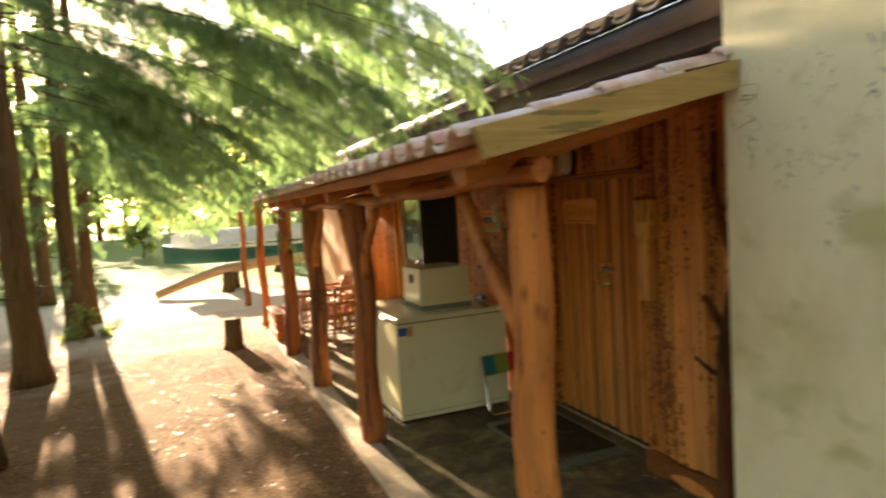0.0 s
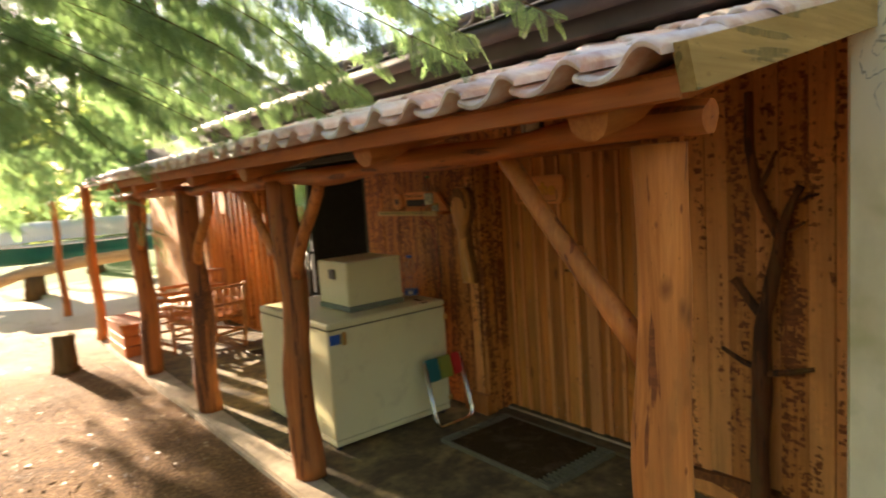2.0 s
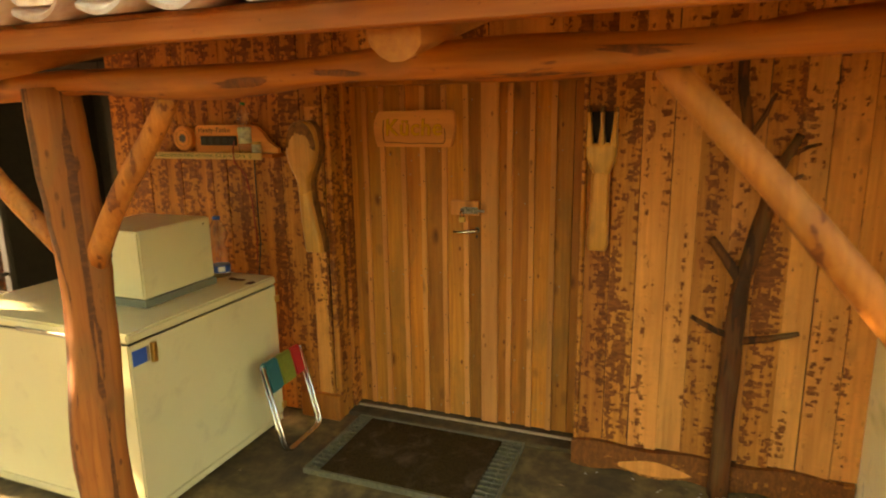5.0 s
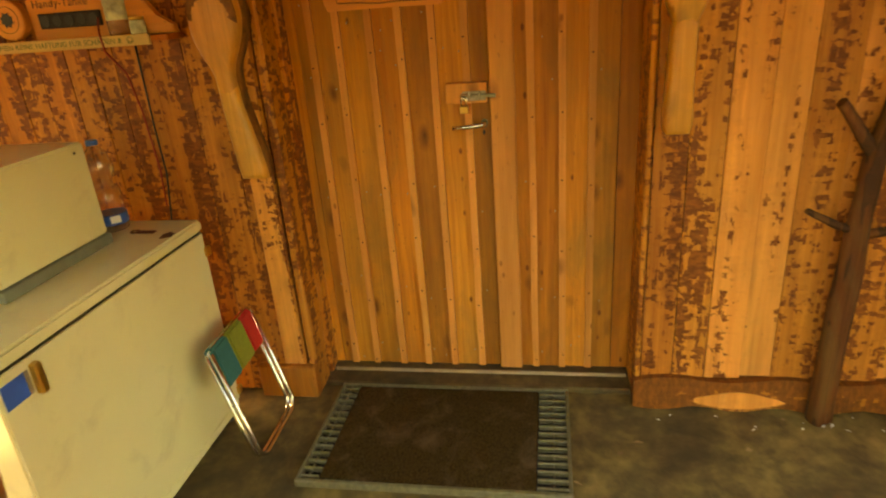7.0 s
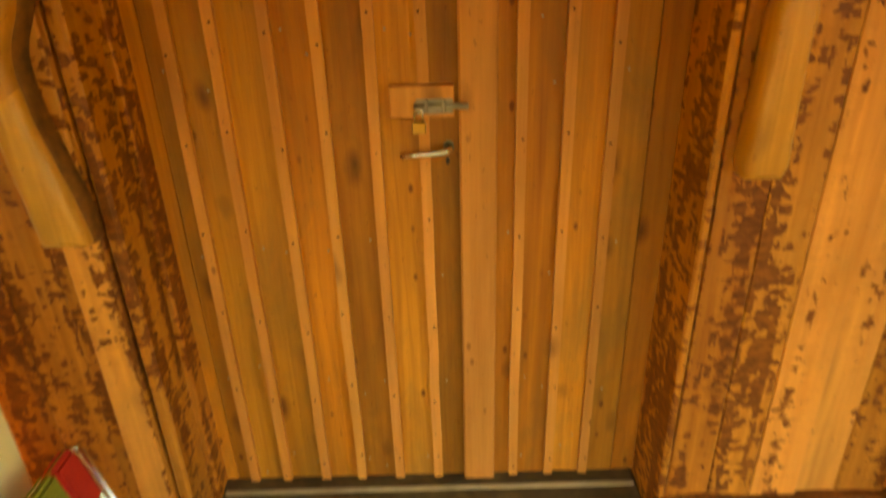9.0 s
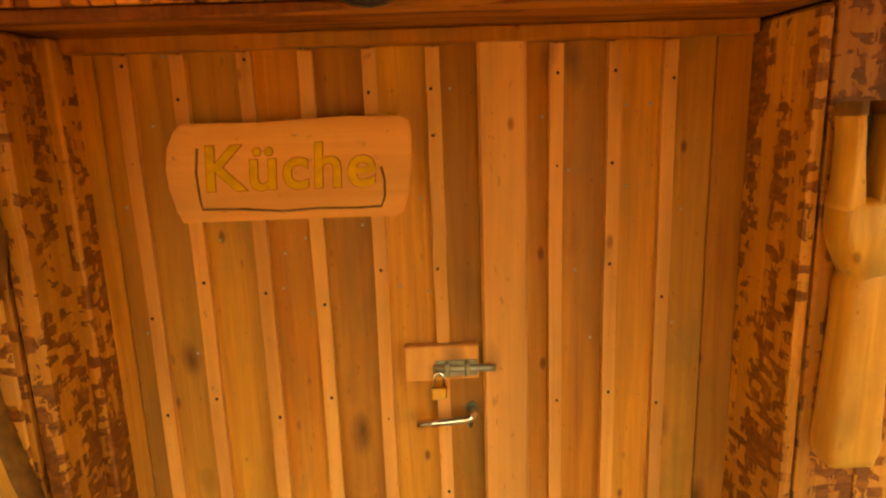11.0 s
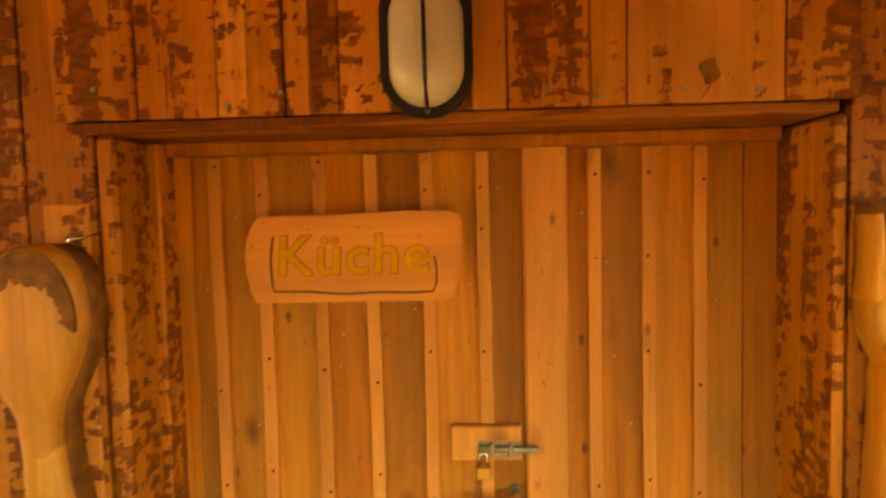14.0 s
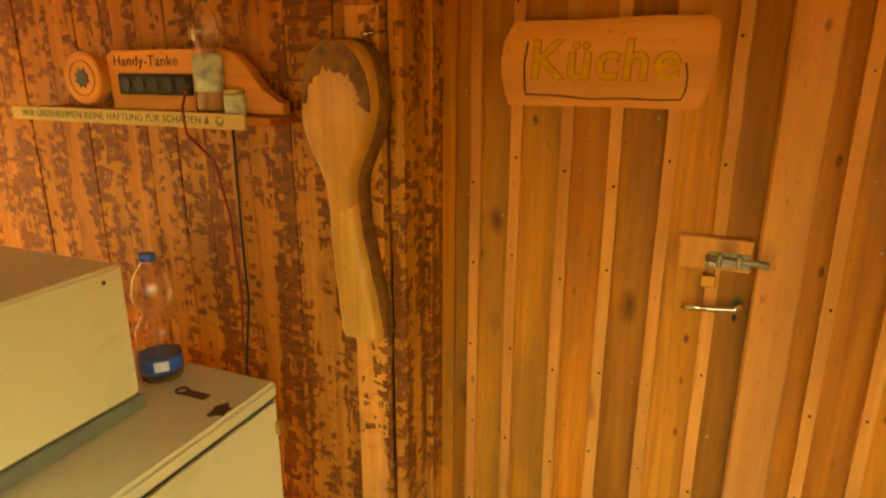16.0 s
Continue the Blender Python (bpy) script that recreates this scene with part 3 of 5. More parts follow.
part("foot_board", box(WALL - 0.055, WALL - 0.001, SIDE_L - 0.0, 4.56, 0.0, 0.15, bevel=0.006), M_DOOR, wall_shed)


# ---- the kitchen door ----
door = part("door_1", box(DOOR + 0.004, DOOR + 0.05, SIDE_R, SIDE_L, 0.03, LINTEL + 0.03), M_DARK)
tagged(door, "closed brown board-and-batten kitchen door", "door", kind="structure")
BATTENS = [(4.22, 4.19), (4.119, 4.09), (3.998, 3.97), (3.889, 3.858), (3.771, 3.741), (3.653, 3.624), (3.423, 3.394), (3.313, 3.284), (3.209, 3.178)]
edges = [4.31, 4.262, 4.205, 4.105, 3.984, 3.873, 3.756, 3.638, 3.51, 3.408, 3.298, 3.194, 3.10, 3.03]
for a, b in zip(edges[1:], edges):
    part("board", box(DOOR - 0.018, DOOR, a + 0.001, b - 0.001, 0.035, LINTEL, bevel=0.002), M_DOOR, door)
for k, (b, a) in enumerate(BATTENS):
    for z0, z1 in ([(1.238, LINTEL - 0.05), (0.04, 1.16)] if k == 5 else [(0.04, LINTEL - 0.05)]):
        bm = bmesh.new()
        n = 10
        bm_tube(bm, [(DOOR - 0.026, (a + b) / 2 + 0.004 * noise.noise(Vector((k * 3.1, i * 0.6, 0))), z0 + (z1 - z0) * i / n) for i in range(n + 1)], 0.0185, 4)
        bmesh.ops.rotate(bm, verts=bm.verts[:], cent=(DOOR - 0.026, (a + b) / 2, 0), matrix=Matrix.Rotation(radians(45), 3, "Z"))
        for v in bm.verts:
            v.co.x = DOOR - 0.026 + (v.co.x - DOOR + 0.026) * 0.7
        for f in bm.faces:
            f.smooth = False
        part("batten", bm, M_BATTEN, door)
part("cover_plank", box(DOOR - 0.044, DOOR - 0.018, 3.466, 3.557, 0.035, LINTEL - 0.04, bevel=0.005), M_BATTEN, door, "pale cover plank over the door joint")
part("threshold", box(2.60, DOOR + 0.02, SIDE_R, SIDE_L, -0.02, 0.022, bevel=0.006), M_DARK_CONCRETE, door, "dark brown concrete threshold")
part("sill", box(2.684, 2.698, SIDE_R + 0.01, SIDE_L - 0.02, 0.022, 0.036, bevel=0.004), M_STRIP, door, "thin pale sill strip")
# dark strip in place of the gap behind the sill
part("sill_board", box(2.70, DOOR + 0.01, SIDE_R + 0.01, SIDE_L - 0.01, 0.02, 0.034, bevel=0.003), M_DARK_CONCRETE, door)
part("lock_plate", box(DOOR - 0.046, DOOR - 0.018, 3.567, 3.717, 1.163, 1.236, bevel=0.003), M_BATTEN, door)
hasp = part("hasp", box(DOOR - 0.050, DOOR - 0.046, 3.57, 3.655, 1.172, 1.206, bevel=0.001), M_STEEL, door, "galvanised hasp and bolt")
part("bolt", rod([(DOOR - 0.056, 3.535, 1.189), (DOOR - 0.056, 3.66, 1.193)], 0.007, 10), M_STEEL, hasp)
for yy in (3.592, 3.632):
    part("strap", box(DOOR - 0.066, DOOR - 0.050, yy - 0.005, yy + 0.005, 1.176, 1.206, bevel=0.003), M_STEEL, hasp)
lever = part("door_handle", rod([(DOOR - 0.018, 3.582, 1.085), (DOOR - 0.055, 3.582, 1.086), (DOOR - 0.065, 3.592, 1.085), (DOOR - 0.065, 3.64, 1.08), (DOOR - 0.063, 3.697, 1.077)], [0.009, 0.009, 0.009, 0.008, 0.008], 12), M_CHROME, door, "bright steel lever handle")
part("rosette", bm_plate(bmesh.new(), [(3.582 + 0.013 * math.cos(k * math.pi / 8), 1.085 + 0.016 * math.sin(k * math.pi / 8)) for k in range(16)], "x", DOOR - 0.023, DOOR - 0.018), M_IRON, lever)
part("keyhole", bm_plate(bmesh.new(), [(3.585 + 0.005 * math.cos(k * math.pi / 6), 1.05 + 0.010 * math.sin(k * math.pi / 6)) for k in range(12)], "x", DOOR - 0.0215, DOOR - 0.018), M_BLACK, door)
NAIL = finish(bm_lathe(bmesh.new(), [(0.0032, 0), (0.0032, 0.0015), (0.001, 0.002)], 8), "nail", M_STEEL)
rng = random.Random(9)
for b, a in BATTENS:
    for zz in (0.12, 0.42, 0.8, 1.3, 1.5, 1.75):
        for yy in ((a + b) / 2 - 0.034,) if rng.random() < 0.55 else ((a + b) / 2 + 0.032,):
            ob = new("nail", NAIL)
            ob.parent = door
            ob.matrix_local = pose(DOOR - 0.0178, yy + rng.uniform(-0.008, 0.008), zz + rng.uniform(-0.08, 0.08), 0, -90, 0)

SCREW = finish(bm_lathe(bmesh.new(), [(0.0034, 0), (0.0034, 0.0008), (0.001, 0.0012)], 8), "screw", M_BROWN_INK)
for k, (b, a) in enumerate(BATTENS):
    for zz in (0.10, 0.36, 0.61, 0.88, 1.11, 1.36, 1.62, 1.78):
        ob = new("screw", SCREW)
        ob.parent = door
        ob.matrix_local = pose(DOOR - 0.0350, (a + b) / 2 + rng.uniform(-0.006, 0.006), zz + rng.uniform(-0.05, 0.04), 0, -90, 0)

padlock = thing("padlock", pose(DOOR - 0.062, 3.65, 1.13), "small brass padlock hanging from the hasp", "padlock")
part("body", box(-0.008, 0.008, -0.016, 0.016, 0, 0.028, bevel=0.003), M_BRASS, padlock)
part("shackle", rod([(0, 0.010 * math.cos(a), 0.026 + 0.018 * (1 if 0 < k < 8 else 0) + 0.012 * math.sin(a)) for k, a in [(k, math.pi * k / 8) for k in range(9)]], 0.003, 8), M_CHROME, padlock)


# ---- lettering ----
TEXT_TURN = Matrix(((0, 0, -1, 0), (-1, 0, 0, 0), (0, 1, 0, 0), (0, 0, 0, 1)))     # reads along -y, faces -x


def lettering(name, words, size, at, material, parent, depth=0.002, slant=0.0, stretch=1.0, offset=0.0):
    cu = bpy.data.curves.new(name, "FONT")
    cu.body, cu.size, cu.extrude, cu.shear, cu.space_character, cu.offset = words, size, depth, slant, stretch, offset
    cu.align_x, cu.align_y = "CENTER", "CENTER"
    tmp = new("lettering_tmp", cu)
    bpy.context.view_layer.update()
    me = bpy.data.meshes.new_from_object(tmp.evaluated_get(bpy.context.evaluated_depsgraph_get()))
    bpy.data.objects.remove(tmp)
    me.materials.clear()
    me.materials.append(material)
    ob = new(name, me)
    ob.parent = parent
    ob.matrix_local = Matrix.Translation(at) @ TEXT_TURN
    return ob


sign = thing("wooden_sign", pose(0, 0, 0), "pale carved wooden sign with yellow letters on the door", "sign")
shape = [(4.118, 1.507), (4.126, 1.53), (4.137, 1.57), (4.139, 1.61), (4.133, 1.645), (4.118, 1.675), (4.103, 1.690), (3.95, 1.688), (3.80, 1.694), (3.705, 1.692), (3.688, 1.683), (3.683, 1.66), (3.684, 1.61), (3.692, 1.55), (3.705, 1.513), (3.72, 1.506), (3.90, 1.508)]
part("board", bm_plate(bmesh.new(), shape, "x", DOOR - 0.062, DOOR - 0.036, bevel=0.006), M_SIGN, sign)
lettering("letter_edge", "Küche", 0.117, (DOOR - 0.0625, 3.912, 1.602), M_FASCIA, sign, 0.0015, 0.06, 1.08, 0.0032)
lettering("letters", "Küche", 0.117, (DOOR - 0.0625, 3.912, 1.602), M_YELLOW, sign, 0.003, 0.06, 1.08, 0.0016)
line = [(4.075, 1.645), (4.082, 1.60), (4.080, 1.55), (4.077, 1.532), (4.0, 1.530), (3.93, 1.524), (3.86, 1.527), (3.79, 1.525), (3.745, 1.527), (3.738, 1.545), (3.737, 1.575), (3.742, 1.60)]
part("carved_line", rod([(DOOR - 0.0625, y, z) for y, z in line], 0.0024, 6), M_CHAR, sign, "dark carved line under the letters")


# ---- the lamp over the door ----
def stadium(cy, cz, w, h, n=12):
    r = w / 2
    return [(cy + r * math.cos(a), cz + (h / 2 - r) + r * math.sin(a)) for a in [math.pi * k / n for k in range(n + 1)]] + [(cy + r * math.cos(a), cz - (h / 2 - r) + r * math.sin(a)) for a in [math.pi + math.pi * k / n for k in range(n + 1)]]


lamp = thing("wall_lamp", pose(0, 0, 0), "oval bulkhead lamp with black rim and milky glass", "lamp")
LY, LZ, LX = 3.735, 1.972, WALL - 0.042
part("base", bm_plate(bmesh.new(), stadium(LY, LZ + 0.008, 0.158, 0.262), "x", LX - 0.028, LX, bevel=0.004), M_BLACK, lamp)
bm = bmesh.new()
rings = [[bm.verts.new((x, y, z)) for y, z in stadium(LY, LZ, w, h)] for x, w, h in ((LX - 0.028, 0.128, 0.212), (LX - 0.045, 0.122, 0.206), (LX - 0.062, 0.104, 0.186), (LX - 0.074, 0.07, 0.15), (LX - 0.079, 0.03, 0.10))]
for a, b in zip(rings, rings[1:]):
    for k in range(len(a)):
        bm.faces.new((a[k], a[(k + 1) % len(a)], b[(k + 1) % len(b)], b[k])).smooth = True
bm.faces.new(rings[-1])
part("glass", bm, M_LAMPGLASS, lamp, "milky glass dome")
part("guard", rod([(LX - 0.026, LY, LZ - 0.112), (LX - 0.052, LY, LZ - 0.104), (LX - 0.082, LY, LZ - 0.06), (LX - 0.085, LY, LZ), (LX - 0.082, LY, LZ + 0.06), (LX - 0.052, LY, LZ + 0.104), (LX - 0.026, LY, LZ + 0.112)], 0.0035, 8), M_BLACK, lamp)
part("screw", bm_plate(bmesh.new(), [(LY + 0.005 * math.cos(k), LZ - 0.1115 + 0.005 * math.sin(k)) for k in range(6)], "x", LX - 0.032, LX - 0.028), M_STEEL, lamp)


# ---- carved spoon and fork, and the branch ----
def outline_at(pts):
    """A mirrored outline from (z, centre y, half width) rows."""
    return [(c + w, z) for z, c, w in pts] + [(c - w, z) for z, c, w in reversed(pts)]


def carve(rows, back, front, soft=0.02):
    """A rounded carving from (z, centre y, half width) rows, its edges rounded over towards the front."""
    fine = []
    n = len(rows)
    for i in range(n - 1):
        p0, p1, p2, p3 = (rows[max(0, min(n - 1, i + d))] for d in (-1, 0, 1, 2))
        for k in range(5):
            u = k / 5
            fine.append(tuple(0.5 * (2 * b1 + (c1 - a1) * u + (2 * a1 - 5 * b1 + 4 * c1 - d1) * u * u + (3 * b1 - a1 - 3 * c1 + d1) * u ** 3) for a1, b1, c1, d1 in zip(p0, p1, p2, p3)))
    fine.append(rows[-1])
    mid, half = (rows[0][0] + rows[-1][0]) / 2, abs(rows[0][0] - rows[-1][0]) / 2
    bm = bmesh.new()
    rings = []
    for x, inset in ((back, 0.004), (back - 0.006, 0.0), (front + soft, 0.0), (front + soft * 0.5, soft * 0.15), (front + soft * 0.15, soft * 0.45), (front, soft * 0.95)):
        pts = outline_at([(mid + (z - mid) * (half - inset) / half, c, max(0.003, w - inset)) for z, c, w in fine])
        rings.append([bm.verts.new((x + 0.003 * noise.noise(Vector((y * 30, z * 20, 0))), y, z)) for y, z in pts])
    for a, b in zip(rings, rings[1:]):
        for k in range(len(a)):
            bm.faces.new((a[k], a[(k + 1) % len(a)], b[(k + 1) % len(b)], b[k])).smooth = True
    bm.faces.new(rings[0])
    m = len(fine)
    top = rings[-1]
    for k in range(m - 1):
        bm.faces.new((top[k], top[k + 1], top[2 * m - 2 - k], top[2 * m - 1 - k])).smooth = True
    return bm


spoon = thing("wooden_spoon", pose(0, 0, 0), "giant carved wooden spoon hanging on the cladding", "carving")
rows = [(1.648, 4.424, 0.022), (1.632, 4.424, 0.055), (1.60, 4.424, 0.077), (1.55, 4.425, 0.089), (1.50, 4.427, 0.091), (1.45, 4.431, 0.081), (1.40, 4.433, 0.061), (1.365, 4.431, 0.044), (1.335, 4.429, 0.036), (1.29, 4.4265, 0.0335), (1.26, 4.424, 0.030)]
part("bowl", carve(rows, WALL - 0.03, WALL - 0.115, 0.022), M_CARVED, spoon)
part("handle", carve([(1.345, 4.429, 0.028), (1.30, 4.427, 0.0335), (1.25, 4.423, 0.0355), (1.18, 4.415, 0.040), (1.08, 4.400, 0.047), (1.0, 4.389, 0.050), (0.972, 4.386, 0.046)], WALL - 0.03, WALL - 0.1145, 0.022), M_CARVED, spoon)
crust = [(4.424 - 0.083 * math.cos(radians(a)), 1.520 + 0.122 * math.sin(radians(a))) for a in range(-10, 190, 8)]
crust += [(4.430 - (0.066 + 0.010 * noise.noise(Vector((a * 0.11, 0, 0)))) * math.cos(radians(a)), 1.522 + (0.062 + 0.026 * noise.noise(Vector((a * 0.09, 5, 0)))) * math.sin(radians(a))) for a in range(187, -11, -8)]
part("crust", bm_plate(bmesh.new(), crust, "x", WALL - 0.1175, WALL - 0.07), M_CHAR, spoon, "dark bark left round the spoon's tip")
part("bark_edge", carve([(z, c - 0.002, w + 0.004) for z, c, w in rows], WALL - 0.03, WALL - 0.088, 0.018), M_CHAR, spoon, "dark bark on the spoon's side")
part("bark_edge", carve([(1.345, 4.428, 0.031), (1.25, 4.422, 0.039), (1.18, 4.414, 0.043), (1.08, 4.399, 0.050), (1.0, 4.388, 0.052), (0.970, 4.385, 0.047)], WALL - 0.028, WALL - 0.09, 0.018), M_CHAR, spoon)
part("nail", rod([(WALL - 0.02, 4.345, 1.665), (WALL - 0.09, 4.36, 1.655)], 0.0025, 6), M_CHROME, spoon)

fork = thing("wooden_fork", pose(0, 0, 0), "giant carved wooden fork hanging on the cladding", "carving")
part("handle", carve([(1.43, 2.942, 0.028), (1.395, 2.943, 0.038), (1.36, 2.944, 0.037), (1.25, 2.945, 0.039), (1.15, 2.946, 0.043), (1.10, 2.946, 0.044), (1.072, 2.946, 0.036)], WALL - 0.025, WALL - 0.098, 0.02), M_CARVED, fork)
part("palm", carve([(1.54, 2.943, 0.060), (1.48, 2.943, 0.061), (1.44, 2.942, 0.046), (1.405, 2.942, 0.030)], WALL - 0.025, WALL - 0.098, 0.016), M_CARVED, fork)
for c, lean_out in ((2.992, 0.006), (2.943, 0.0), (2.894, -0.006)):
    pr = part("prong", carve([(1.672, c + lean_out, 0.0062), (1.60, c + lean_out * 0.5, 0.0088), (1.522, c, 0.0160)], WALL - 0.03, WALL - 0.096, 0.008), M_CARVED, fork)
    part("tip", carve([(1.690, c + lean_out, 0.0055), (1.682, c + lean_out, 0.0065), (1.668, c + lean_out, 0.0070)], WALL - 0.029, WALL - 0.097, 0.006), M_CHAR, pr, "charred prong tip")
# near-black plate fills the gaps between the prongs
part("soot", bm_plate(bmesh.new(), [(2.995, 1.53), (2.998, 1.672), (2.888, 1.672), (2.891, 1.53)], "x", WALL - 0.045, WALL - 0.027), M_DARK, fork, "near-black plate between the prongs")

branch = thing("dead_branch", pose(WALL - 0.075, 2.337, 0), "dead forked branch standing against the clad wall", "branch")


def limb(name, pts, radii, parent, seed=0):
    fine, rad = [], []
    for i in range(len(pts) - 1):
        for k in range(4):
            f = k / 4
            p = Vector(pts[i]).lerp(Vector(pts[i + 1]), f)
            w = 0.008 * (1 if 0 < i + f else 0)
            fine.append(p + Vector((w * noise.noise(p * 6), w * noise.noise(p * 6 + Vector((9, seed, 0))), 0)))
            rad.append(radii[i] + (radii[i + 1] - radii[i]) * f)
    fine.append(Vector(pts[-1]))
    rad.append(radii[-1])
    return part(name, rod(fine, rad, 14, 0.34, seed=seed), M_BRANCH, parent)


limb("stem", [(0, 0.045, 0), (0, 0.044, 0.4), (0, 0.030, 0.737), (0, 0.02, 1.0), (0, -0.043, 1.29), (0, -0.055, 1.38)], [0.046, 0.04, 0.04, 0.032, 0.029, 0.028], branch, 1)
limb("limb", [(0, -0.05, 1.36), (0, 0.046, 1.566), (0, 0.075, 1.75), (0.01, 0.08, 2.0)], [0.026, 0.021, 0.019, 0.015], branch, 2)
limb("limb", [(0, -0.055, 1.37), (0, -0.09, 1.46), (0, -0.138, 1.575)], [0.025, 0.02, 0.015], branch, 3)
limb("limb", [(0, 0.02, 0.985), (-0.01, 0.09, 1.08), (-0.02, 0.15, 1.155)], [0.025, 0.02, 0.018], branch, 4)
limb("twig", [(0, 0.01, 0.725), (-0.02, 0.11, 0.765), (-0.03, 0.205, 0.82)], [0.017, 0.013, 0.009], branch, 5)
limb("twig", [(0, 0.01, 0.72), (-0.02, -0.10, 0.755), (-0.03, -0.2, 0.79)], [0.017, 0.013, 0.009], branch, 6)
limb("twig", [(0, -0.06, 1.37), (-0.01, -0.12, 1.395), (-0.01, -0.158, 1.42)], [0.011, 0.009, 0.006], branch, 7)
limb("twig", [(0, 0.046, 1.56), (0, -0.01, 1.65), (0, -0.043, 1.73)], [0.012, 0.01, 0.007], branch, 8)
limb("twig", [(0, -0.10, 1.49), (0, -0.17, 1.53), (0, -0.21, 1.54)], [0.009, 0.007, 0.005], branch, 9)


# ---- the shelf with the charging station ----
shelf = thing("wall_shelf", pose(0, 0, 0), "narrow wooden wall shelf with a lettered edge", "shelf")
part("board", box(2.43, WALL - 0.024, 4.585, 5.43, 1.462, 1.482, bevel=0.003), M_FASCIA, shelf)
part("edge_lath", box(2.420, 2.430, 4.645, 5.425, 1.452, 1.488, bevel=0.002), M_CREAM_BOARD, shelf, "cream lath with green lettering")
lettering("letters", "WIR ÜBERNEHMEN KEINE HAFTUNG FÜR SCHÄDEN &", 0.0245, (2.4195, 5.065, 1.470), M_GREEN_INK, shelf, 0.0004, 0.1, 1.08)
face = part("smiling_face", rod([(2.4195, 4.715 + 0.0105 * math.cos(k * math.pi / 8), 1.470 + 0.0105 * math.sin(k * math.pi / 8)) for k in range(17)], 0.001, 4), M_GREEN_INK, shelf)
part("smile", rod([(2.4195, 4.715 + 0.006 * math.cos(math.pi + k * math.pi / 6), 1.470 + 0.006 * math.sin(math.pi + k * math.pi / 6)) for k in range(7)], 0.001, 4), M_GREEN_INK, face)

station = thing("charging_station", pose(0, 0, 0), "wooden phone charging station with a black socket strip", "charger")
ghost = [(5.11, 1.484), (5.115, 1.615), (5.095, 1.628), (4.76, 1.630), (4.71, 1.620), (4.67, 1.585), (4.64, 1.54), (4.605, 1.518), (4.585, 1.51), (4.582, 1.484)]
part("panel", bm_plate(bmesh.new(), ghost, "x", 2.478, 2.51, bevel=0.003), M_SIGN, station)
strip = part("socket_strip", box(2.470, 2.478, 4.835, 5.075, 1.522, 1.572, bevel=0.003), M_DARK, station, "black socket strip")
for k in range(5):
    part("socket", bm_plate(bmesh.new(), [(5.048 - 0.046 * k + 0.017 * math.cos(a * math.pi / 8), 1.547 + 0.017 * math.sin(a * math.pi / 8)) for a in range(16)], "x", 2.467, 2.4705), M_BLACK, strip)
lettering("letters", "Handy-Tanke", 0.036, (2.4775, 4.985, 1.602), M_BROWN_INK, station, 0.0005, 0.05, 1.1)
wheel = part("wood_slice", bm_plate(bmesh.new(), [(5.182 + 0.066 * math.cos(a * math.pi / 14), 1.560 + 0.066 * math.sin(a * math.pi / 14)) for a in range(28)], "x", 2.455, 2.49, bevel=0.003), M_SIGN, station)
part("star", bm_plate(bmesh.new(), [(5.182 + (0.027 if a % 2 else 0.019) * math.cos(a * math.pi / 8), 1.560 + (0.027 if a % 2 else 0.019) * math.sin(a * math.pi / 8)) for a in range(16)], "x", 2.4535, 2.4555), M_BLACK, wheel)
part("ring", rod([(2.4545, 5.182 + 0.044 * math.cos(a * math.pi / 12), 1.560 + 0.044 * math.sin(a * math.pi / 12)) for a in range(25)], 0.0013, 5), M_DOOR, wheel)


def bottle(at, h, r, cap, label, text, lab_z):
    b = thing("plastic_bottle", pose(*at), text, "bottle")
    waist = 0.64
    prof = [(r * 0.75, 0), (r * 0.96, h * 0.015), (r, h * 0.06), (r, h * 0.22), (r * 0.99, h * 0.38), (r * 0.95, h * 0.45), (r * waist * 1.1, h * 0.50), (r * waist * 0.92, h * 0.53), (r * waist * 0.95, h * 0.555), (r * 0.80, h * 0.60), (r * 0.92, h * 0.66), (r * 0.95, h * 0.72), (r * 0.90, h * 0.79), (r * 0.68, h * 0.865), (r * 0.38, h * 0.92), (r * 0.33, h * 0.94), (r * 0.33, h * 0.955)]
    prof = [(a * (1 + 0.03 * math.sin(z / h * 70)) if 0.3 < z / h < 0.8 else a, z) for a, z in prof]
    part("bottle_shell", bm_lathe(bmesh.new(), prof + [(a - 0.0014, max(z, 0.002)) for a, z in reversed(prof)], 24), M_PET, b)
    part("cap", bm_lathe(bmesh.new(), [(r * 0.38, h * 0.95), (r * 0.38, h * 0.995), (r * 0.34, h)], 16), cap, b)
    lab = part("label_band", bm_lathe(bmesh.new(), [(r * 1.012, h * lab_z[0]), (r * 1.014, h * (lab_z[0] + lab_z[1]) / 2), (r * 1.01, h * lab_z[1])], 24), label, b)
    return b, lab


_, lab = bottle((2.32, 4.885, 0.841), 0.322, 0.051, M_BLUE, M_BLUE, "clear water bottle with blue cap and label", (0.08, 0.20))
bm = bmesh.new()
bm_box(bm, 0.0500, 0.0530, -0.017, 0.017, 0.034, 0.060, bevel=0.001)
bmesh.ops.rotate(bm, verts=bm.verts[:], cent=(0, 0, 0), matrix=Matrix.Rotation(radians(228), 3, "Z"))
part("label_panel", bm, M_WHITE, lab, "white label panel")
bottle((2.462, 4.772, 1.482), 0.262, 0.034, M_CAPGREEN, M_LABELGREEN, "clear bottle with green cap standing on the shelf", (0.2, 0.52))
jar = thing("glass_jar", pose(2.465, 4.705, 1.482), "small glass jar with a metal lid on the shelf", "jar")
part("glass", bm_lathe(bmesh.new(), [(0.022, 0), (0.025, 0.004), (0.025, 0.042), (0.021, 0.048)], 18), M_LABELGREEN, jar)
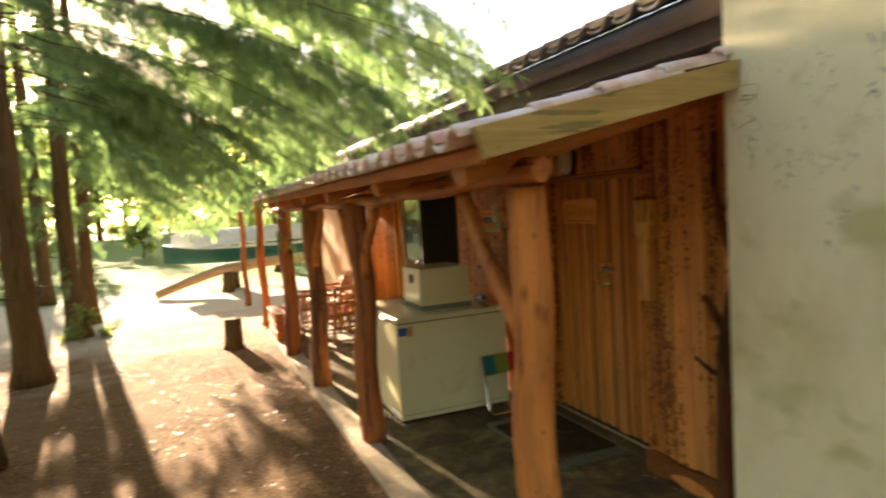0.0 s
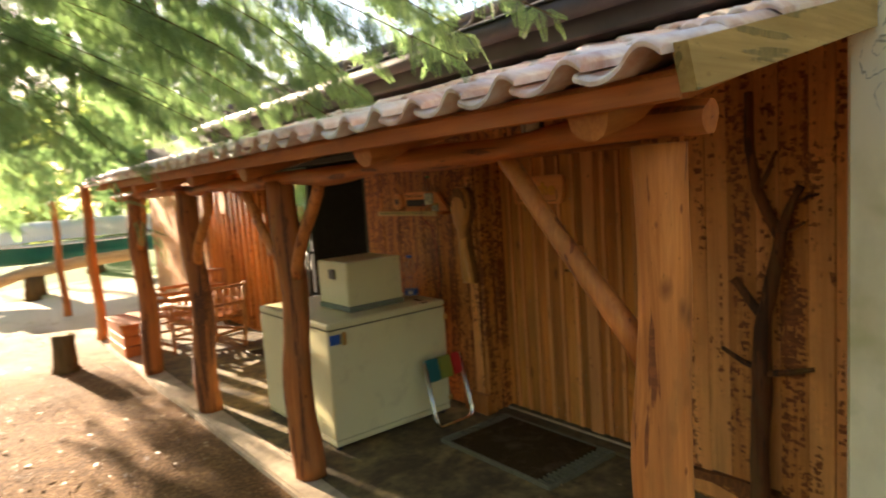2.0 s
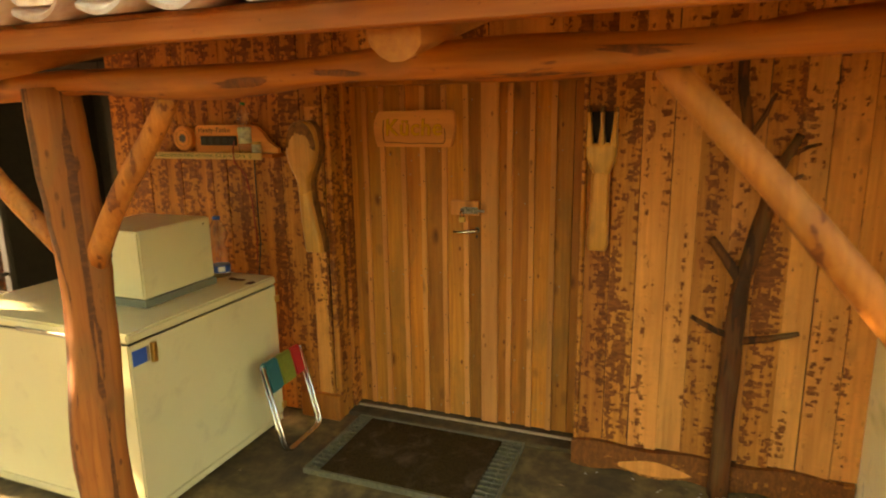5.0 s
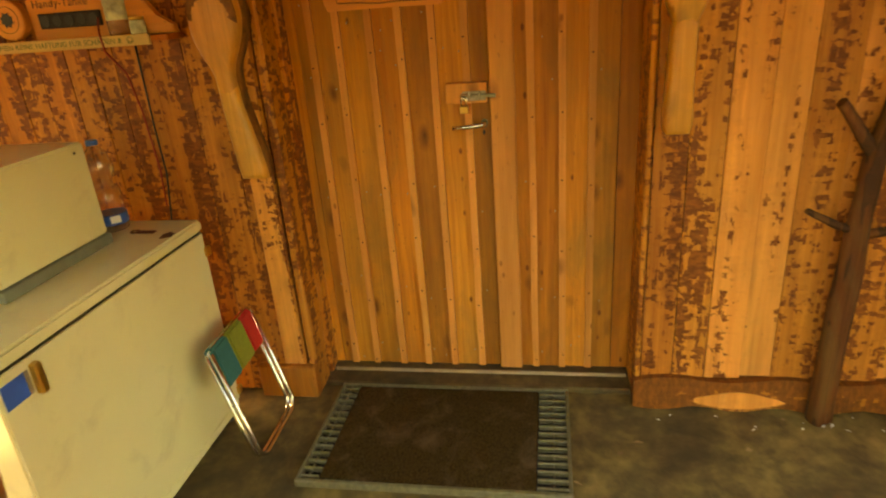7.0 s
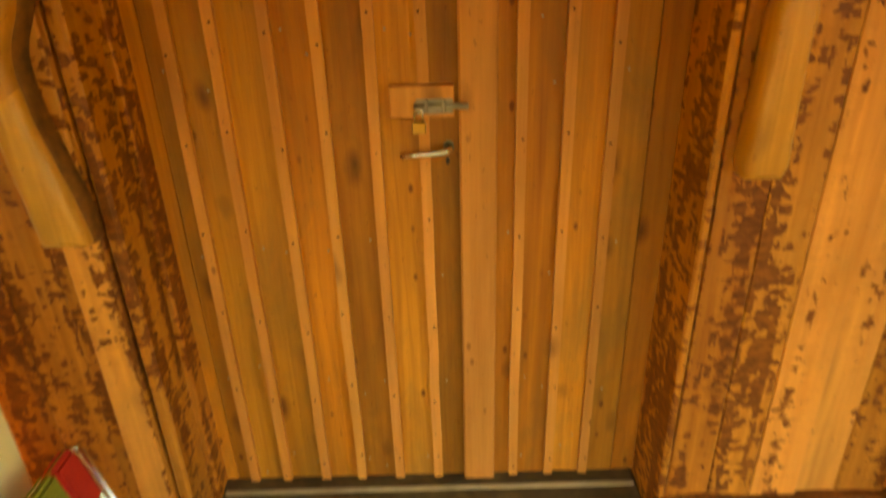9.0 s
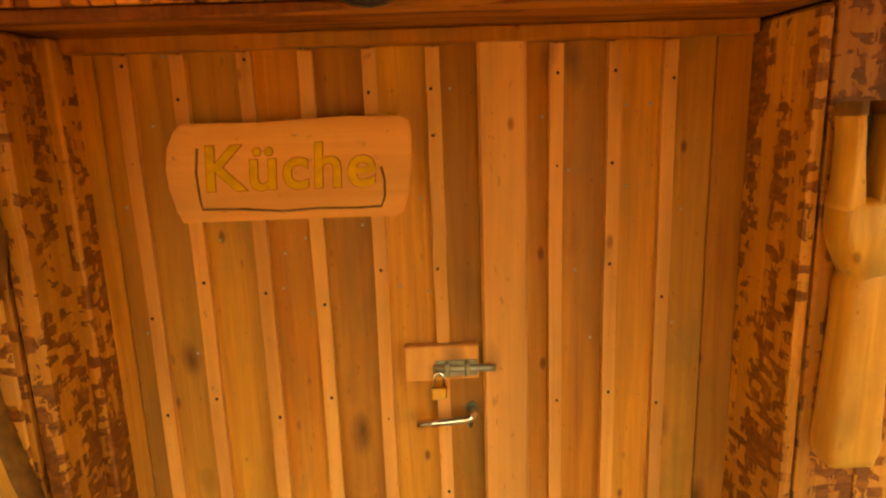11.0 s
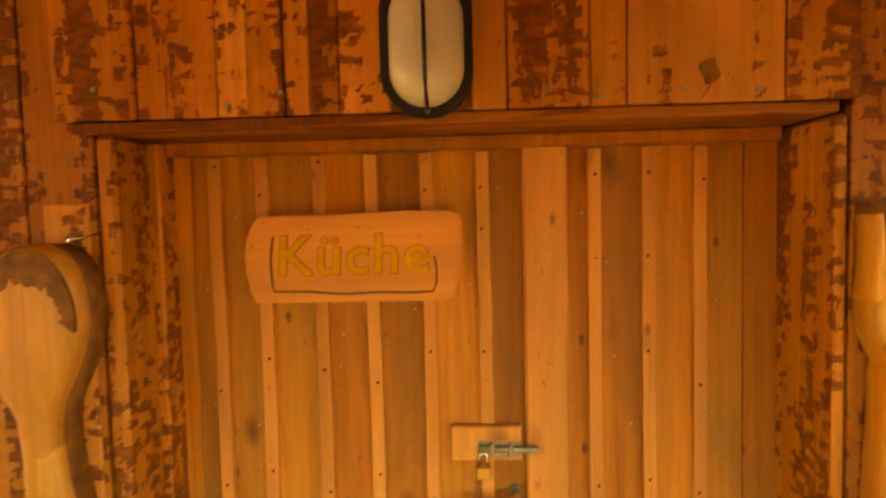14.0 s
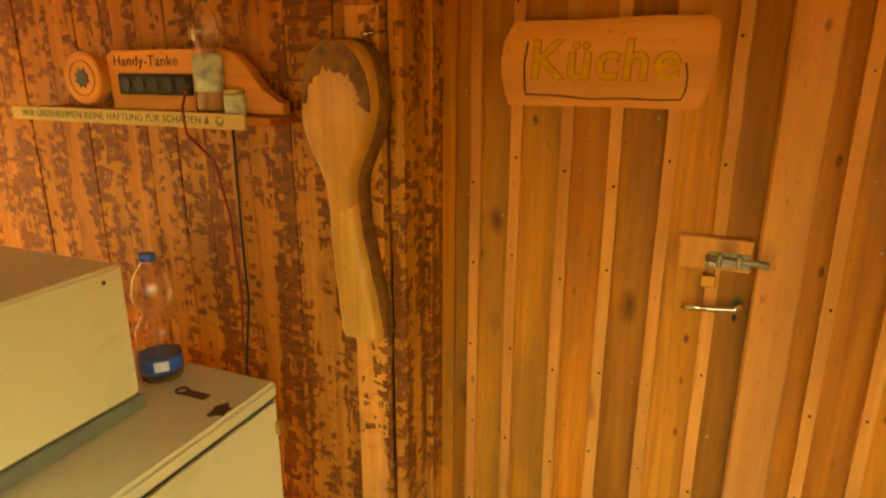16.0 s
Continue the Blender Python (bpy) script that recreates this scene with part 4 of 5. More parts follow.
part("lid", bm_lathe(bmesh.new(), [(0.0245, 0.048), (0.0245, 0.058), (0.022, 0.06)], 18), M_BRASS, jar)


def cable(pts, r, material, text):
    return tagged(part("cable", rod(pts, r, 8), material), text, "cable")


cable([(2.466, 4.845, 1.545), (2.412, 4.815, 1.50), (2.413, 4.812, 1.44), (2.50, 4.815, 1.36), (2.526, 4.808, 1.22), (2.527, 4.795, 1.0), (2.52, 4.80, 0.86)], 0.0032, M_REDCABLE, "thin red cable hanging from the charging station")
cable([(2.526, 4.772, 1.455), (2.528, 4.775, 1.38), (2.53, 4.778, 1.15), (2.53, 4.775, 0.98), (2.528, 4.80, 0.80), (2.528, 4.81, 0.6)], 0.0034, M_BLACK, "black cable running down the clad wall")


# ---- posts, braces, beam and roof ----
BRACES = {1: [((2.10, 1.13), (2.655, 1.765), 0.036)], 2: [((4.38, 1.20), (3.98, 1.74), 0.034), ((4.50, 1.24), (5.05, 1.74), 0.03)],
          3: [((6.02, 1.21), (5.56, 1.74), 0.034)], 4: [((7.62, 1.25), (7.25, 1.73), 0.03)]}
POSTS = [(1.185, 2.05, 1), (1.155, 4.43, 2), (1.125, 6.075, 3), (1.09, 7.67, 4)]


def log_post(x, y, h, r, seed, text, group="posts of the lean-to", lean=0.012, material=M_POST):
    p = thing("timber_post", pose(x, y, 0), text, "post", group)
    n = 22
    bm = rod([(lean * math.sin(seed + i * 0.45), lean * math.cos(seed * 2 + i * 0.35), 0.0 + h * i / (n - 1)) for i in range(n)], [r * (1.08 - 0.12 * i / (n - 1) + 0.05 * noise.noise(Vector((i * 0.8, seed * 4.1, 0)))) for i in range(n)], 20, 0.2, seed=seed)
    part("log", bm, material, p)
    return p


def brace(p, x, y, ends, r, seed, material):
    (y0, z0), (y1, z1) = ends
    n = 7
    pts = [(0.01 * math.sin(seed + i), y0 - y + (y1 - y0) * i / n, z0 + (z1 - z0) * i / n + 0.01 * math.sin(math.pi * i / n)) for i in range(n + 1)]
    part("brace", rod(pts, [r * (1.1 - 0.25 * i / n) for i in range(n + 1)], 12, 0.22, seed=seed), material, p)


for x, y, i in POSTS:
    p = log_post(x, y, 1.76, 0.082 if i > 1 else 0.078, i, "peeled reddish log post carrying the lean-to roof" if i < 2 else "weathered brown log post with patches of bark", material=M_POST if i < 2 else M_POST_DARK)
    for *ends, r in BRACES[i]:
        brace(p, x, y, ends, r, i, M_POST)
log_post(1.03, 9.9, 1.95, 0.058, 6, "thin reddish pole at the end of the porch", "poles of the porch")
log_post(0.97, 12.38, 1.8, 0.052, 7, "thin reddish pole at the end of the porch", "poles of the porch")

bm = rod([(1.155 - 0.0008 * k + 0.008 * math.sin(k / 3), 1.88 + k * 0.1, 1.768 + 0.046 * math.exp(-(k / 12.0) ** 2) + 0.006 * math.sin(k * 0.57)) for k in range(67)],
         [0.041 + 0.005 * math.sin(k * 0.7) + 0.004 * noise.noise(Vector((k * 0.9, 3, 0))) for k in range(67)], 16, 0.34)
beam = tagged(part("eaves_beam", bm, M_BEAM), "rough peeled log beam along the eaves", "beam")

SLOPE = math.atan(0.25)


def roof_z(x):
    return 1.90 + (x - 0.87) * 0.25


fascia = tagged(part("eaves_board", box(0.885, 0.915, 1.80, 8.25, 1.838, 1.893, bevel=0.004), M_FASCIA), "reddish brown board under the roof tiles", "board")
roof = part("roof", bm_plate(bmesh.new(), [(0.92, roof_z(0.92) - 0.022), (2.53, roof_z(2.53) - 0.022), (2.53, roof_z(2.53) - 0.004), (0.92, roof_z(0.92) - 0.004)], "y", 1.82, 8.25), M_RAFTER)
# Unseen strip past the eave end, added to keep low sun off the wall.
part("inner_roof", bm_plate(bmesh.new(), [(1.02, roof_z(1.02) - 0.022), (2.53, roof_z(2.53) - 0.022), (2.53, roof_z(2.53) - 0.004), (1.02, roof_z(1.02) - 0.004)], "y", 8.25, 10.4), M_RAFTER, roof)
tagged(roof, "lean-to roof of red clay pantiles", "roof", kind="structure")
for i, y in enumerate((2.08, 3.17, 4.42, 5.35, 6.1, 6.9, 7.68)):
    r = 0.062
    part("rafter", rod([(0.925, y, roof_z(0.925) - r - 0.02), (1.7, y + 0.01, roof_z(1.7) - r - 0.02), (2.53, y, roof_z(2.53) - r - 0.02)], [r, r * 0.95, r * 0.9], 14, 0.1, seed=i), M_ENDGRAIN, roof)


def pantile(material):
    bm = bmesh.new()
    wide, long, thick, n = 0.236, 0.36, 0.018, 14
    rows = []
    for k in range(n + 1):
        u = k / n
        z = -0.019 * math.sin(u / 0.55 * math.pi) if u < 0.55 else 0.042 * math.sin((u - 0.55) / 0.45 * math.pi * 0.88)
        rows.append([bm.verts.new((a, -u * wide, z + dz)) for a, dz in ((0, 0), (long, 0), (long, thick), (0.012, thick), (0, thick * 0.6))])
    for a, b in zip(rows, rows[1:]):
        for k in range(5):
            bm.faces.new((a[k], b[k], b[(k + 1) % 5], a[(k + 1) % 5])).smooth = k in (0, 2, 3)
    bm.faces.new(rows[0])
    bm.faces.new(rows[-1][::-1])
    return finish(bm, "tile", material)


part("barge_board", bm_plate(bmesh.new(), [(0.885, 1.85), (1.955, 2.085), (1.955, 2.19), (0.85, 1.95)], "y", 1.762, 1.80), M_BARGE, roof, "weathered pale green barge board")
upper = part("upper_roof", box(2.22, 3.4, 1.86, 9.0, 2.36, 2.56, bevel=0.01), M_EAVES)
tagged(upper, "dark overhanging eaves of the main house roof", "roof", kind="structure")
part("house_back", box(6.3, 6.5, 1.86, 13.0, -0.1, 2.9), M_PLASTER, upper)
part("house_end", box(2.87, 6.3, 12.8, 13.0, -0.1, 2.9), M_PLASTER, upper)
part("roof_plane", bm_plate(bmesh.new(), [(3.35, 2.98), (4.5, 3.4), (6.8, 2.6), (6.8, 2.64), (4.5, 3.46), (3.35, 3.02)], "y", 1.86, 13.0), M_DARK, upper)
part("soffit", box(2.54, 2.62, 1.86, 9.0, 2.28, 2.38), M_EAVES, upper)
part("gutter", rod([(2.16, 1.9, 2.50), (2.16, 5.0, 2.505), (2.16, 9.0, 2.51)], 0.055, 12), M_EAVES, upper)
part("slope", bm_plate(bmesh.new(), [(2.15, 2.53), (3.4, 3.0), (3.4, 3.03), (2.15, 2.57)], "y", 1.86, 9.0), M_DARK, upper)
SLATE = pantile(M_SLATE)
for r in range(2):
    for k in range(34):
        ob = new("eaves_tile", SLATE)
        ob.parent = upper
        ob.matrix_local = pose(2.10 + 0.28 * r, 2.05 + k * 0.207, 2.585 + 0.104 * r, 0, -20.5, 0)


# ---- the glazed door further along ----
door2 = part("door_2", box(WALL - 0.01, WALL + 0.06, 7.68, 7.74, 0.0, 2.0, bevel=0.004), M_DOOR)
tagged(door2, "glazed porch door standing half open", "door", kind="structure")
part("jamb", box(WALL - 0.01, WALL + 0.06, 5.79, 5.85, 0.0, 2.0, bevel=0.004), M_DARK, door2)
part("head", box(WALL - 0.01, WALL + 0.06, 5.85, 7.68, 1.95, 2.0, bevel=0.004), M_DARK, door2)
leaf = part("door_leaf", box(WALL + 0.0, WALL + 0.04, 6.92, 6.98, 0.02, 1.94, bevel=0.004), M_BLACK, door2)
part("stile", box(WALL + 0.0, WALL + 0.04, 7.63, 7.675, 0.02, 1.94, bevel=0.004), M_STEEL, leaf)
part("rail", box(WALL + 0.0, WALL + 0.04, 6.98, 7.63, 0.02, 0.12, bevel=0.004), M_BLACK, leaf)
part("rail", box(WALL + 0.0, WALL + 0.04, 6.98, 7.63, 1.88, 1.94, bevel=0.004), M_BLACK, leaf)
part("pane", box(WALL + 0.016, WALL + 0.022, 6.98, 7.63, 0.12, 1.88), M_PANE, leaf, "reflecting glass pane")
part("door_handle", rod([(WALL, 6.95, 1.06), (WALL - 0.05, 6.95, 1.06), (WALL - 0.06, 6.95, 1.03), (WALL - 0.06, 6.95, 0.66), (WALL - 0.05, 6.95, 0.63), (WALL, 6.95, 0.63)], 0.015, 8), M_BLACK, leaf, "black handle")
# The unlit room's shade is put into these near-black wall colours.
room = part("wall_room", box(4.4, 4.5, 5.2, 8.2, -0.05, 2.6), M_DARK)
tagged(room, "room with shade painted into its near-black walls, behind the porch door", "wall", kind="structure")
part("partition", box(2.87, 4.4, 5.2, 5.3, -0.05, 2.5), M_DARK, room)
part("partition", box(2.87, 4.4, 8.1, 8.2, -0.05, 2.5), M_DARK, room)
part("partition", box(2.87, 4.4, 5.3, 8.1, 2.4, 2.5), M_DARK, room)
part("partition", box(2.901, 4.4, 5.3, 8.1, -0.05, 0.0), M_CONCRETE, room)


# ---- door mats in their gratings ----
def grating(x0, x1, y0, y1, left, right, text):
    g = thing("door_mat", pose(x0, y0, 0), text, "mat", "mats before the doors")
    w, d = y1 - y0, x1 - x0
    for a in ((0, 0.018, 0, w), (d - 0.012, d, 0, w), (0.018, d - 0.012, 0, 0.012), (0.018, d - 0.012, w - 0.012, w)):
        part("frame_bar", box(*a, 0.0, 0.028, bevel=0.003), M_IRON, g)
    part("coir_mat", box(0.022, d - 0.02, right, w - left, 0.004, 0.026, bevel=0.004), M_MAT, g, "brown coir mat")
    # Flat near-black sheet paints the shade between the grating bars.
    part("pit", box(0.02, d - 0.014, 0.014, w - 0.014, 0.0005, 0.0025), M_DARK, g)
    n = 14
    for k in range(n):
        x = 0.036 + (d - 0.072) * k / (n - 1)
        for a, b in ((0.012, right - 0.003), (w - left + 0.003, w - 0.012)):
            part("bar", box(x - 0.0055, x + 0.0055, a, b, 0.003, 0.025, bevel=0.003), M_IRON, g)
    for yy in (right * 0.5, w - left * 0.5):
        part("cross_bar", box(0.018, d - 0.012, yy - 0.002, yy + 0.002, 0.006, 0.021), M_IRON, g)
    return g


grating(1.998, 2.585, 3.278, 4.222, 0.082, 0.118, "brown coir mat set in a grey steel grating")
grating(2.0, 2.5, 6.72, 7.62, 0.05, 0.05, "dark coir mat set in a grating before the glazed door")


# ---- the freezer and what stands by it ----
fz = thing("chest_freezer", pose(1.445, 4.605, 0), "old cream enamel chest freezer standing on the concrete", "freezer")
part("body", box(0, 0.96, 0, 1.08, 0.065, 0.7955, bevel=0.006, seg=2), M_ENAMEL, fz)
part("plinth", box(0.004, 0.956, 0.006, 1.07, 0.022, 0.060, bevel=0.004), M_ENAMEL, fz)
part("seal", box(0.006, 0.954, 0.006, 1.074, 0.790, 0.801), M_DARK, fz)
part("seam", box(0.012, 0.948, 0.012, 1.06, 0.058, 0.068), M_DARK, fz)
part("lid", box(-0.003, 0.963, -0.004, 1.084, 0.799, 0.842, bevel=0.009, seg=3), M_ENAMEL, fz)
part("lid_grip", box(-0.014, -0.002, 0.25, 0.62, 0.792, 0.812, bevel=0.004), M_STEEL, fz, "metal lid grip")
part("latch", box(0.102, 0.126, -0.022, 0.0, 0.690, 0.775, bevel=0.004), M_BRASS, fz, "tarnished latch")
part("sticker", box(0.014, 0.085, -0.0015, 0.004, 0.700, 0.765), M_BLUE, fz, "blue sticker")
part("sticker", box(0.085, 0.098, -0.0015, 0.004, 0.700, 0.765), M_STEEL, fz)
for z in (0.70, 0.09):
    part("hinge", box(0.945, 0.972, -0.012, 0.004, z, z + 0.035, bevel=0.003), M_BRASS, fz)
for x, y in ((0.03, 0.03), (0.90, 0.03), (0.03, 1.02), (0.90, 1.02)):
    part("foot", bm_lathe(bmesh.new(), [(0.022, 0), (0.022, 0.02), (0.016, 0.03)], 12, (x, y, 0)), M_BLACK, fz)
opener = thing("bottle_opener", pose(2.275, 4.735, 0.842), "small rusty metal opener lying on the freezer", "opener")
part("blade", box(-0.012, 0.012, -0.035, 0.03, 0.0, 0.004, bevel=0.001), M_RUST, opener)
part("ring", rod([(0.014 * math.cos(a), 0.042 + 0.014 * math.sin(a), 0.004) for a in [k * math.pi / 6 for k in range(13)]], 0.003, 6), M_RUST, opener)
spot = [(2.245 + (0.030 + 0.006 * math.sin(3 * a)) * math.cos(a), 4.635 + (0.022 + 0.004 * math.sin(5 * a)) * math.sin(a)) for a in [k * math.pi / 15 for k in range(30)]]
spot = [(x + 0.008 * noise.noise(Vector((x * 60, y * 60, 1))), y + 0.008 * noise.noise(Vector((x * 60, y * 60, 7)))) for x, y in spot]
tagged(part("rust_stain", bm_plate(bmesh.new(), spot, "z", 0.842, 0.8435), M_RUST), "dark rust stain on the freezer lid", "stain")

bx = thing("insulated_box", pose(1.735, 4.805, 0.842), "cream metal box with a grey base on the freezer", "box")
part("casing", box(0, 0.45, 0, 0.42, 0.038, 0.345, bevel=0.007, seg=2), M_ENAMEL, bx)
part("base", box(-0.004, 0.456, -0.006, 0.424, 0.0, 0.036, bevel=0.004), M_GREY, bx)
part("rivet", bm_plate(bmesh.new(), [(0.40 + 0.005 * math.cos(k), 0.318 + 0.005 * math.sin(k)) for k in range(6)], "y", -0.002, 0.001), M_DARK, bx)
part("catch", box(-0.014, 0.001, 0.16, 0.24, 0.22, 0.29, bevel=0.004), M_BLACK, bx)

stool = thing("folding_stool", pose(2.115, 4.385, 0.008, -13.5, 0, 1.5), "folded camping stool with striped canvas leaning on the freezer", "stool")


def hoop(w, h, r, y):
    c = 0.05
    pts = [(0, y, h), (0, y, c)] + [(c - c * math.cos(a), y, c - c * math.sin(a)) for a in [math.pi / 2 * k / 6 for k in range(1, 6)]] + [(c, y, 0), (w - c, y, 0)] + [(w - c + c * math.sin(a), y, c - c * math.cos(a)) for a in [math.pi / 2 * k / 6 for k in range(1, 6)]] + [(w, y, c), (w, y, h)]
    return rod(pts, r, 10)


part("leg_frame", hoop(0.335, 0.46, 0.0085, 0.0), M_CHROME, stool)
part("leg_frame", hoop(0.335, 0.46, 0.0085, 0.022), M_CHROME, stool)
seat = part("seat", box(0.002, 0.11, -0.012, 0.032, 0.315, 0.474, bevel=0.009, seg=2), M_TEAL, stool, "teal canvas band")
part("seat_band", box(0.11, 0.228, -0.0125, 0.0325, 0.318, 0.475, bevel=0.009, seg=2), M_OLIVE, seat, "olive canvas band")
part("seat_band", box(0.228, 0.312, -0.012, 0.032, 0.322, 0.474, bevel=0.009, seg=2), M_RED, seat, "red canvas band")
part("top_bar", rod([(0.0, 0.011, 0.455), (0.03, 0.011, 0.468), (0.30, 0.011, 0.468), (0.325, 0.011, 0.462), (0.335, 0.011, 0.44)], 0.0085, 10), M_CHROME, stool)
part("rivet", bm_lathe(bmesh.new(), [(0.008, 0), (0.008, 0.012)], 8, (0.0, 0.011, 0.24)), M_STEEL, stool)


# ---- the porch further along ----
planks(wall_far, 7.75, 10.1, 0.0, 2.3, WALL, [M_PLANK_FAR], width=(0.16, 0.2), seed=11, jitter=0.004)
planks(wall_far, 10.1, 13.0, 0.0, 2.3, WALL - 0.03, [M_PLANK_FAR], width=(0.25, 0.4), seed=12, jitter=0.004)
for k in range(13):
    y = 7.76 + 0.178 * k
    part("batten", rod([(WALL - 0.035, y, 0.02), (WALL - 0.038, y + 0.004, 1.2), (WALL - 0.035, y, 2.2)], 0.034, 8, 0.1, seed=k), M_PLANK_FAR, wall_far)


for y, z, w in ((9.2, 1.62, 0.10), (10.6, 1.60, 0.11)):
    plaque = thing("wall_plaque", pose(WALL - 0.075, y, z), "pale carved oval hanging on the porch wall", "carving", "carvings on the porch wall")
    part("board", bm_plate(bmesh.new(), [(w * math.cos(k * math.pi / 10), 1.5 * w * math.sin(k * math.pi / 10)) for k in range(20)], "x", -0.012, 0.012, bevel=0.004), M_PALELOG, plaque)
    part("hook", rod([(0, 0, 1.45 * w), (0.01, 0, 1.45 * w + 0.03), (0.03, 0, 1.45 * w + 0.035)], 0.003, 6), M_STEEL, plaque)
redbox = thing("red_box", pose(2.60, 7.27, 1.36), "small red box fixed behind the glazed door", "box")
part("case", box(0, 0.05, -0.07, 0.07, 0, 0.18, bevel=0.012, seg=2), M_RED, redbox)
part("bracket", box(0.05, 0.07, -0.04, 0.04, 0.03, 0.15), M_STEEL, redbox)


def twig_chair():
    c = thing("rustic_armchair", pose(1.80, 8.1, 0, 0, 0, 200), "rustic armchair made of crooked branches", "chair", "rustic armchairs on the porch")

    def stick(name, a, b, r, seed):
        n = 5
        a, b = Vector(a), Vector(b)
        pts = [a.lerp(b, i / n) + Vector((0.014 * noise.noise(Vector((i * 0.7, seed * 3.3, 0))), 0.014 * noise.noise(Vector((i * 0.7, seed * 3.3, 5))), 0.012 * noise.noise(Vector((i * 0.7, seed * 3.3, 9))))) * (0 if i == 0 else 1) for i in range(n + 1)]
        part(name, rod(pts, [r] * (n + 1), 8, 0.2, seed=seed), M_TWIG, c)
    for i, (x, y, h) in enumerate(((-0.28, -0.26, 0.54), (0.28, -0.26, 0.54), (-0.27, 0.24, 0.74), (0.27, 0.24, 0.74))):
        stick("leg", (x, y, 0.0), (x, y + (0.08 if i > 1 else 0), h), 0.024, i + 1)
    for x in (-0.28, 0.28):
        stick("armrest", (x, -0.34, 0.55), (x * 0.97, 0.3, 0.53), 0.024, 7 + x)
        stick("stretcher", (x, -0.26, 0.18), (x, 0.26, 0.2), 0.016, 9 + x)
        stick("stretcher", (x, -0.26, 0.36), (x, 0.26, 0.36), 0.018, 11 + x)
    for z, y in ((0.18, -0.26), (0.37, -0.27), (0.2, 0.25), (0.36, 0.26), (0.71, 0.31), (0.52, 0.29)):
        stick("stretcher", (-0.28, y, z), (0.28, y, z + 0.02), 0.017, z * 31)
    for k in range(7):
        stick("seat_slat", (-0.3, -0.26 + 0.08 * k, 0.395), (0.3, -0.26 + 0.08 * k, 0.395), 0.018, 20 + k)
    for k in range(5):
        stick("back_slat", (-0.2 + 0.1 * k, 0.27, 0.38), (-0.2 + 0.1 * k, 0.31, 0.72), 0.015, 40 + k)
    return c


chair = twig_chair()
copy_thing(chair, pose(1.72, 8.95, 0, 0, 0, 255))
copy_thing(chair, pose(2.12, 9.6, 0, 0, 0, 285))

crate = thing("wooden_planter", pose(1.0, 8.5, 0), "low wooden planter box at the porch edge", "planter")
for k in range(3):
    z = 0.02 + 0.115 * k
    part("side_board", box(0, 0.022, 0, 0.8, z, z + 0.105, bevel=0.004), M_FASCIA, crate)
    part("side_board", box(0.30, 0.322, 0, 0.8, z, z + 0.105, bevel=0.004), M_FASCIA, crate)
    part("end_board", box(0.022, 0.30, 0.0, 0.02, z, z + 0.105, bevel=0.004), M_FASCIA, crate)
    part("end_board", box(0.022, 0.30, 0.78, 0.80, z, z + 0.105, bevel=0.004), M_FASCIA, crate)
for x, y in ((0.024, 0.022), (0.262, 0.022), (0.024, 0.742), (0.262, 0.742)):
    part("corner_post", box(x, x + 0.036, y, y + 0.036, 0.0, 0.345), M_FASCIA, crate)
part("lid", box(-0.015, 0.337, -0.015, 0.815, 0.352, 0.378, bevel=0.005), M_FASCIA, crate)

stump = thing("tree_stump", pose(0.47, 8.75, -0.05), "sawn tree stump beside the path", "stump")
part("log", rod([(0, 0, -0.02), (0, 0, 0.06), (0.005, 0, 0.25), (0.005, 0.005, 0.40)], [0.15, 0.125, 0.115, 0.115], 18, 0.12), M_BARK, stump)
part("cut_face", bm_lathe(bmesh.new(), [(0.108, 0), (0.106, 0.006)], 18, (0.005, 0.005, 0.40)), M_PALELOG, stump, "pale sawn face")


# ---- boats and logs on the clearing ----
def canoe(m, hull, length, text, upside=False, rim=None):
    c = thing("canoe", m, text, "canoe", "canoes on the clearing")
    bm = bmesh.new()
    n, k = 18, 10
    rows = []
    for i in range(n + 1):
        u = -1 + 2 * i / n
        w = 0.43 * (1 - abs(u) ** 2.4) + 0.012
        lift = 0.16 * abs(u) ** 3.5
        row = []
        for j in range(k + 1):
            a = math.pi * j / k
            row.append(bm.verts.new((u * length / 2, -w * math.cos(a), 0.36 + lift - (0.36 + lift * 0.4) * math.sin(a) ** 0.7)))
        rows.append(row)
    for a, b in zip(rows, rows[1:]):
        for j in range(k):
            bm.faces.new((a[j], b[j], b[j + 1], a[j + 1])).smooth = True
    bmesh.ops.solidify(bm, geom=bm.faces[:], thickness=0.012)
    part("hull", bm, hull, c)
    for s in (-1, 1):
        part("gunwale", rod([(u * length / 2, s * (0.43 * (1 - abs(u) ** 2.4) + 0.012), 0.37 + 0.16 * abs(u) ** 3.5) for u in [-0.98 + 1.96 * i / 14 for i in range(15)]], 0.018, 8), rim or M_CANOEW, c)
    for u in (-0.4, 0.45):
        part("thwart", box(u * length / 2 - 0.03, u * length / 2 + 0.03, -0.36, 0.36, 0.33, 0.355, bevel=0.004), M_PALELOG, c)
    return c


